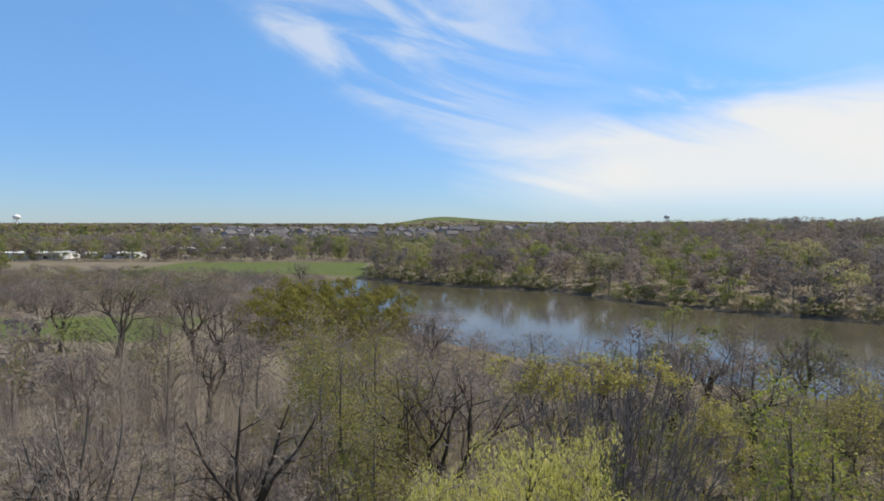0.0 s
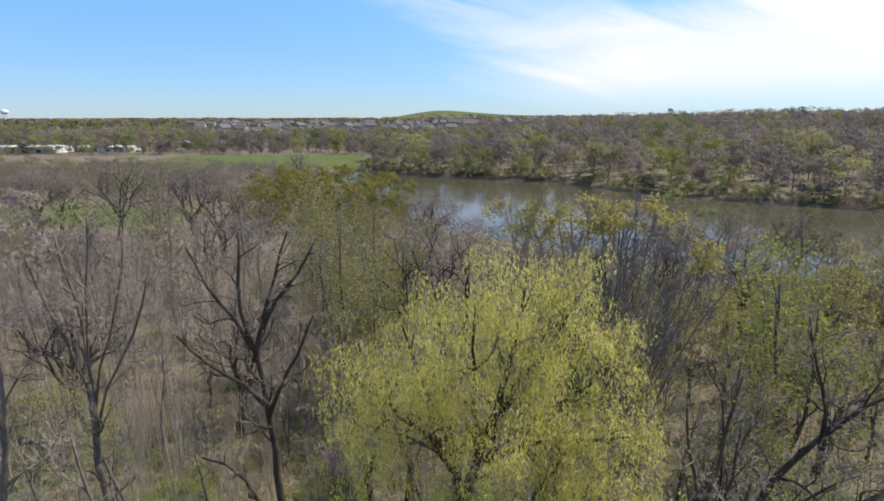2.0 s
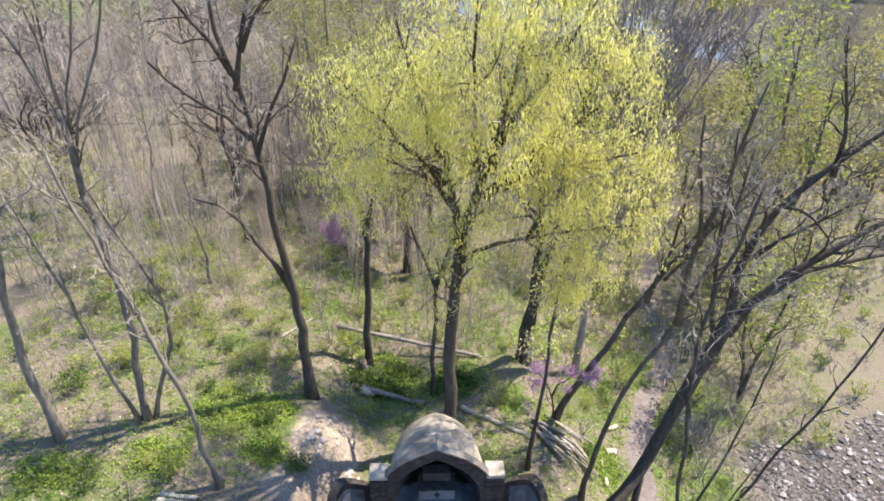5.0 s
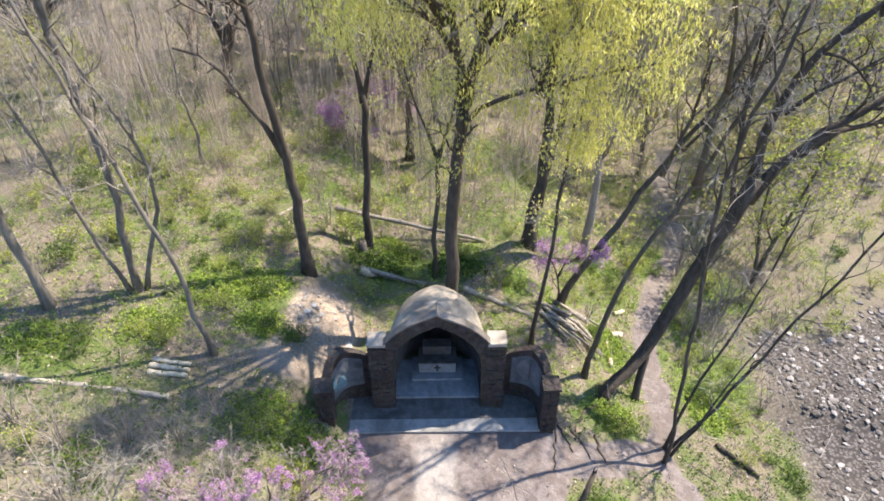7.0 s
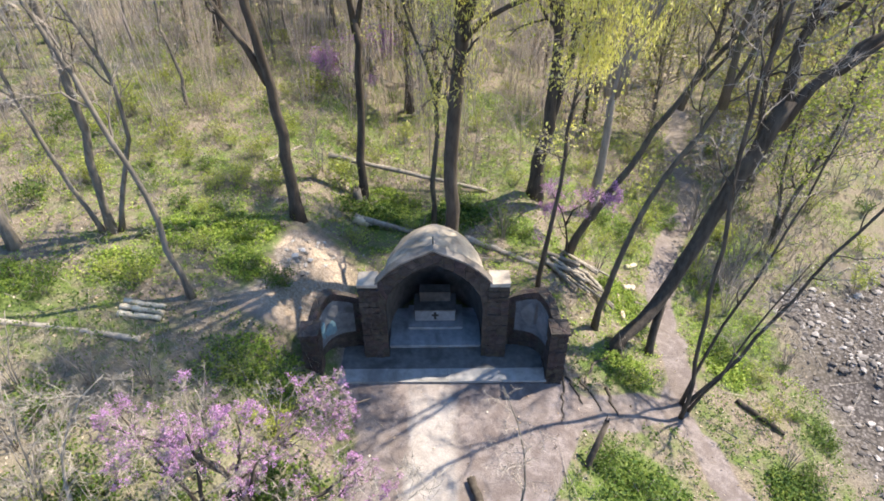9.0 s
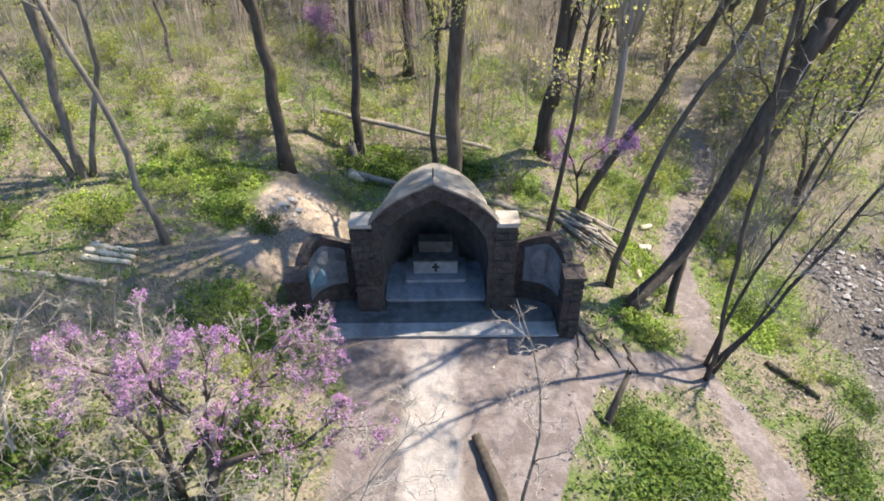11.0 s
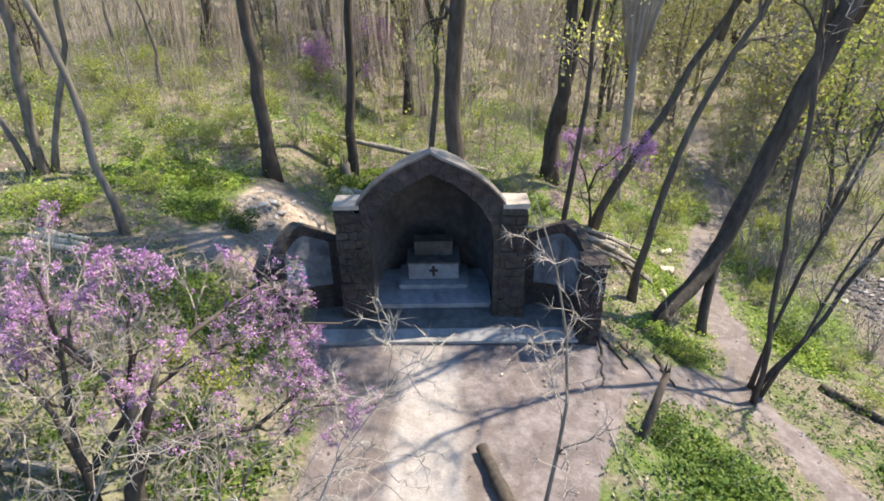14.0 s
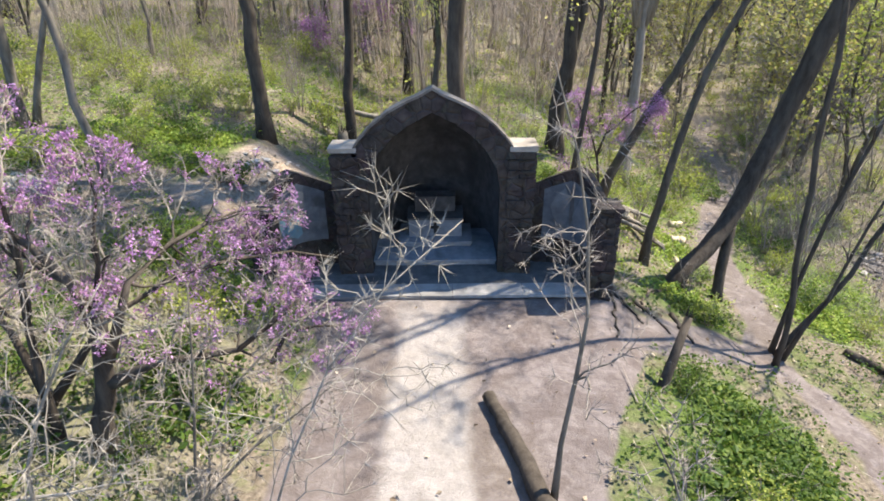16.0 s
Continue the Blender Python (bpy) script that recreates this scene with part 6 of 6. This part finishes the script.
def water_tower(x, y, h, r, label, mat):
    ob = thing("water_tower", pose(*base(x, y)), label, "water tower")
    g = Geo()
    n = 16
    prof = [(0.2, -0.6), (0.75, -0.45), (1.0, 0.0), (0.9, 0.32), (0.5, 0.6), (0.02, 0.7)]
    vv = [(r * p * math.cos(k * math.tau / n), r * p * math.sin(k * math.tau / n), h + r * q) for p, q in prof for k in range(n)]
    g.add(vv, [(i * n + k, i * n + (k + 1) % n, (i + 1) * n + (k + 1) % n, (i + 1) * n + k) for i in range(len(prof) - 1) for k in range(n)])
    part("tank", g, mat, ob, smooth=True)
    g = Geo()
    g.tube([(0, 0, -2), (0, 0, h - r * 0.5)], [r * 0.2, r * 0.16], 10)
    part("riser", g, mat, ob)
    for k in range(6):
        a = k * math.tau / 6
        g = Geo()
        g.tube([(r * 0.95 * math.cos(a), r * 0.95 * math.sin(a), -2), (r * 0.8 * math.cos(a), r * 0.8 * math.sin(a), h - r * 0.2)], [0.5, 0.4], 6)
        part("leg", g, mat, ob)


water_tower(-1220, 1800, 30, 11, "white water tower on legs at the skyline", M_WHITE)
water_tower(745, 1960, 31, 9, "grey water tower on legs at the skyline", M_STEEL)


# ---- undergrowth, litter and stones near the clearing ----
def in_shrine(x, y):
    return ((abs(x) < 3.4) & (y > 10.4) & (y < 12.3)) | ((abs(x) < 1.6) & (y > 10.4) & (y < 14.5))


def spread_over(seed, n, x0, x1, y0, y1, chance):
    rng = np.random.default_rng(seed)
    x, y = rng.uniform(x0, x1, n), rng.uniform(y0, y1, n)
    ok = (rng.random(n) < chance(x, y)) & ~in_shrine(x, y)
    return x[ok], y[ok], rng


def herbs(name, seed, n, y0, y1, more, tall, material, label):
    x, y, rng = spread_over(seed, n, -16, 18, y0, y1, lambda x, y: np.clip(greenness(x, y) * 1.1 - 0.16 + more, 0.03, 1) * (bare_soil(x, y) < 0.3) * (gravel(x, y) < 0.4))
    g = Geo()
    z = land(x, y)
    h = rng.uniform(0.04, 0.26, len(x)) * tall
    for k in range(6):
        a = rng.uniform(0, math.tau, len(x))
        rr = rng.uniform(0.02, 0.12, len(x))
        g.leaves(np.stack([x + np.cos(a) * rr, y + np.sin(a) * rr, z + h * rng.uniform(0.4, 1.1, len(x))], -1), 0.05, rng, 0.0, 1.5, 0.45)
    solid(name, g, material, label, "plants", kind="stuff")


herbs("undergrowth", 81, 20000, 1.5, 12, 0.0, 1.5, M_HERB, "dense patches of dark green woodland herbs")
herbs("ground_herbs", 86, 46000, 12, 36, 0.06, 1.0, M_LIME, "fresh lime-green herbs under the trees")



def herb_bed(name, seed, n, beds, tall, size, material, label):
    """Mounded beds of broad-leaved herbs. A bed: x, y and its two radii."""
    rng = np.random.default_rng(seed)
    g = Geo()
    for cx, cy, rx, ry in beds:
        m = int(n * rx * ry)
        a, r = rng.uniform(0, math.tau, m), np.sqrt(rng.random(m)) * rng.uniform(0.75, 1.15, m)
        x, y = cx + np.cos(a) * r * rx, cy + np.sin(a) * r * ry
        ok = ~in_shrine(x, y) & (bare_soil(x, y) < 0.45)
        x, y, r = x[ok], y[ok], r[ok]
        lumps = 0.5 + 0.75 * rough(x, y, 3.1) * rough(x + 3, y - 1, 5.3) + 0.2 * rough(x, y, 9.0)
        top = tall * np.sqrt(np.clip(1.25 - r, 0.05, 1)) * np.clip(lumps, 0.2, 1)
        g.leaves(np.stack([x, y, land(x, y) + top * rng.uniform(0.25, 1.0, len(x))], -1), size, rng, 0.0, 1.5, 0.5)
    solid(name, g, material, label, "plants", kind="stuff")


herb_bed("lime_herb_bed", 87, 1500, [(-4.4, 10.1, 1.3, 0.9), (-3.6, 9.6, 0.8, 0.6), (-8.6, 12.9, 1.0, 0.7), (-7.4, 14.6, 1.2, 0.8), (-5.8, 15.2, 1.0, 0.8), (-11.2, 12.2, 1.1, 0.7), (-5.4, 13.4, 0.8, 0.6), (5.7, 12.0, 0.8, 0.6), (6.3, 15.6, 0.7, 1.0), (9.3, 13.0, 0.8, 1.0), (-2.2, 19.6, 1.2, 0.7)], 0.42, 0.065, M_LIME, "mounds of bright lime-green spring herbs")
herb_bed("dark_herb_bed", 88, 1000, [(5.2, 7.6, 1.3, 1.1), (4.3, 6.2, 1.2, 1.0), (3.9, 5.2, 1.0, 0.9), (-4.6, 4.4, 1.0, 0.8), (-6.8, 6.2, 0.7, 0.6), (-3.2, 7.2, 0.8, 0.9), (-2.2, 18.3, 1.4, 0.8), (0.9, 18.4, 1.2, 0.8), (9.3, 8.2, 0.7, 1.2)], 0.5, 0.085, M_HERB, "dense beds of dark green woodland herbs")


def brush_cover(x, y):
    front = sstep(-2.3, -3.4, x) * sstep(11.0, 9.6, y)
    right = sstep(8.6, 10, x) * sstep(11.5, 14, y) * (gravel(x, y) < 0.4)
    back = 0.45 * sstep(17, 21, y) + 0.5 * sstep(-6, -9, x) * sstep(10, 13, y)
    return np.clip(np.maximum(np.maximum(front, right), back) + 0.06, 0, 1) * (bare_soil(x, y) < 0.25) * (gravel(x, y) < 0.5)


def brushwood():
    """Low tangled stems and brambles, bare or nearly so."""
    x, y, rng = spread_over(89, 9000, -17, 17, 2.2, 34, brush_cover)
    g = Geo()
    for px, py, pz in zip(x, y, land(x, y)):
        p = np.array([px, py, pz - 0.02])
        for k in range(3):
            a, h, out = rng.uniform(0, math.tau), rng.uniform(0.25, 1.0), rng.uniform(0.1, 0.6)
            q = p + [math.cos(a) * out, math.sin(a) * out, h]
            g.cone(p, q, rng.uniform(0.004, 0.008))
            for j in range(2):
                m = p + (q - p) * rng.uniform(0.35, 0.9)
                g.cone(m, m + rng.normal(size=3) * [0.22, 0.22, 0.12] + [0, 0, 0.08], 0.004)
    solid("brushwood", g, M_TWIG, "tangle of low bare stems and brambles", "brush", kind="stuff")


brushwood()

x, y, rng = spread_over(82, 26000, -16, 16, 1.5, 34, lambda x, y: np.where(bare_soil(x, y) > 0.4, 0.1, 0.75) * (gravel(x, y) < 0.7))
g = Geo()
g.leaves(np.stack([x, y, land(x, y) + rng.uniform(0.005, 0.05, len(x))], -1), 0.06, rng, 0.0, 1.3)
solid("leaf_litter", g, M_LITTER, "dry brown fallen leaves over the soil", "leaves", kind="stuff")

x, y, rng = spread_over(83, 2600, -16, 15, 2, 34, lambda x, y: np.where(bare_soil(x, y) > 0.3, 0.02, np.where(y < 11, 0.4, 0.9)))
g = Geo()
for px, py in zip(x, y):
    a, ln = rng.uniform(0, math.tau), rng.uniform(0.3, 1.6)
    pz = ground_at(px, py) + 0.03
    qx, qy = px + math.cos(a) * ln, py + math.sin(a) * ln
    g.cone((px, py, pz), (qx, qy, ground_at(qx, qy) + rng.uniform(0.03, 0.25)), rng.uniform(0.005, 0.016))
solid("fallen_sticks", g, M_TWIG, "grey fallen sticks strewn over the ground", "sticks", kind="stuff")

x, y, rng = spread_over(84, 8000, 10.5, 20, 5, 20, lambda x, y: gravel(x, y))
g = Geo()
ico = bmesh.new()
bmesh.ops.create_icosphere(ico, subdivisions=1, radius=1)
iv, jf = np.array([v.co[:] for v in ico.verts]), [tuple(v.index for v in f.verts) for f in ico.faces]
ico.free()
for px, py in zip(x, y):
    if float(creek_bed(px, py)) > 0.5 and rng.random() < 0.6:
        continue
    r = 0.022 + 0.12 * rng.random() ** 4
    v = iv * rng.uniform(0.6, 1.2, (len(iv), 1)) * r * np.array([1.3, 1, 0.6])
    a = rng.uniform(0, math.tau)
    v = np.stack([v[:, 0] * math.cos(a) - v[:, 1] * math.sin(a), v[:, 0] * math.sin(a) + v[:, 1] * math.cos(a), v[:, 2]], -1) + [px, py, max(ground_at(px, py), RIVER_Z - 0.03) + r * 0.25]
    g.add(v.tolist(), jf)
k = Nodes("creek_stone", 0.85)
k.colour(k.ramp(k.island(), (0.0, (0.045, 0.038, 0.035)), (0.55, (0.125, 0.107, 0.098)), (1.0, (0.30, 0.265, 0.245))))
k.bump(k.noise(20, 5), 0.4, 0.02)
solid("creek_stones", g, k.m, "pale and dark stones of the creek bed", "stones", kind="stuff")

SHRUB = dict(BARE, depth=1, wig=0.2, up=0.1, twig=0.005)


def shrub(name, seed, label, leaf, lmat, twig_mat=None, h=1.4, n=6):
    rng = random.Random(seed)
    stems = []
    for k in range(n):
        a, s = k * math.tau / n + rng.uniform(-0.3, 0.3), rng.uniform(0.5, 1.0)
        stems.append(([(0.05 * math.cos(a), 0.05 * math.sin(a), 0), (0.3 * s * math.cos(a), 0.3 * s * math.sin(a), h * 0.5), (0.8 * s * math.cos(a), 0.8 * s * math.sin(a), h * rng.uniform(0.8, 1.1))], 0.018, 0.006, 0.3, 5, h * 0.38))
    return crowned(name, seed, stems, SHRUB, label, "shrub", leaf=leaf, leaf_mat=lmat, bark_mat=M_TWIG, twig_mat=twig_mat, at=(0, 0, 0), group="shrubs under the trees")


shrubs = [shrub("leafing_shrub", 91, "low shrub in fresh yellow-green leaf", (520, 0.07, 0.12, 0.0), M_SHRUB),
          shrub("leafing_shrub", 92, "low shrub in fresh yellow-green leaf", (460, 0.06, 0.10, 0.0), M_SHRUB, h=1.1),
          shrub("leafing_shrub", 93, "low bushy shrub in bright green leaf", (600, 0.06, 0.10, 0.0), M_HERB, h=0.9),
          shrub("bare_shrub", 94, "bare shrub with tangled grey-brown twigs", None, None, M_TWIG, 1.6, 5)]
spots = sow(95, 16.5, 44, 1.6, 0.75, 5, keep=lambda x, y: off_trail(x, y, 1.1) and not in_shrine(x, y) and bare_soil(x, y) < 0.2 and (gravel(x, y) < 0.5 or y > 17))
spots = spots[:230] + [(-9.8, 8.6), (-8.2, 8.0), (-12.6, 11.2), (-12.2, 15.6), (-6.6, 17.6), (-7.8, 18.2), (-11, 17), (5.6, 12.4), (9.4, 15.4), (10.2, 12.6), (9.8, 11.0), (9.0, 6.8), (10.2, 19.0), (5.4, 17.5), (6.4, 18.6), (-3.4, 8.4), (-4.6, 9.6), (-5.0, 8.2)]
rng_s = random.Random(12)
for k, (x, y) in enumerate(spots):
    i = rng_s.choice((0, 0, 1, 1, 2, 3))
    s = rng_s.uniform(0.6, 1.1)
    m = pose(*base(x, y), 0, 0, rng_s.uniform(0, 360)) @ Matrix.Diagonal((s, s, s, 1))
    if k < 4:
        shrubs[k].matrix_basis = m
    else:
        copy_thing(shrubs[i], m)
for x, y, s in ((-9.0, 8.6, 1.1), (-7.6, 8.9, 1.0), (-6.4, 9.0, 0.9), (-8.4, 7.2, 1.2), (-10.4, 9.2, 1.2), (-9.6, 6.4, 1.2), (-7.4, 6.2, 1.1), (10.4, 16.8, 1.0), (11.6, 18.4, 1.2), (12.6, 20.8, 1.3), (10.6, 20.6, 1.1), (13.6, 17.4, 1.0), (11.4, 13.4, 0.8), (9.6, 9.4, 0.8), (-5.4, 3.6, 1.2), (-3.4, 3.4, 1.0), (-6.8, 5.4, 1.2), (-6.2, 7.6, 1.0), (2.9, 4.3, 0.9),
                (10.2, 15.6, 1.3), (11.0, 17.2, 1.4), (12.0, 18.6, 1.5), (10.0, 18.0, 1.2), (11.2, 21.6, 1.5), (13.2, 19.4, 1.4), (9.6, 16.6, 1.0), (12.4, 22.8, 1.6), (14.6, 21.2, 1.5), (16.4, 22.4, 1.5)):
    copy_thing(shrubs[3], pose(*base(x, y), 0, 0, x * 90) @ Matrix.Diagonal((s, s, s, 1)))
# scrub on the littered bank behind the logs
rng_k = random.Random(44)
for k in range(46):
    x, y = rng_k.uniform(-14, -3), rng_k.uniform(14.5, 25)
    if float(bare_soil(x, y)) < 0.2:
        s = rng_k.uniform(0.5, 1.1)
        copy_thing(shrubs[rng_k.choice((0, 1, 1, 3, 3))], pose(*base(x, y), 0, 0, rng_k.uniform(0, 360)) @ Matrix.Diagonal((s, s, s, 1)))
rng_b = random.Random(21)
for cx, cy, rx, ry in GREEN_SPOTS:
    for k in range(3):
        x, y = cx + rng_b.uniform(-0.7, 0.7) * rx, cy + rng_b.uniform(-0.7, 0.7) * ry
        s = rng_b.uniform(0.45, 0.8)
        copy_thing(shrubs[2] if rng_b.random() < 0.75 else shrubs[0], pose(*base(x, y), 0, 0, rng_b.uniform(0, 360)) @ Matrix.Diagonal((s, s, s * 0.8, 1)))

# chips and small stones on the sunny mound beside the shrine
rng_c = random.Random(63)
k = Nodes("pale_rubble", 0.9)
k.colour(k.ramp(k.random(), (0.0, (0.17, 0.14, 0.115)), (1.0, (0.42, 0.38, 0.34))))
k.bump(k.noise(25, 4), 0.5, 0.01)
for i in range(34):
    x, y = rng_c.gauss(-3.7, 0.6), rng_c.gauss(13.9, 0.9)
    if bool(in_shrine(x, y)):
        continue
    s = rng_c.uniform(0.03, 0.13)
    g = Geo()
    v = iv * np.array([[s * rng_c.uniform(0.8, 1.5), s, s * 0.45]]) * (1 + 0.3 * np.sin(iv[:, :1] * 9 + i))
    g.add(v.tolist(), jf)
    ob = solid("rubble_stone", g, k.m, "pale broken stone lying on the soil mound", "stone", "rubble on the mound")
    ob.matrix_basis = pose(x, y, ground_at(x, y) + s * 0.15, 0, 0, rng_c.uniform(0, 360))
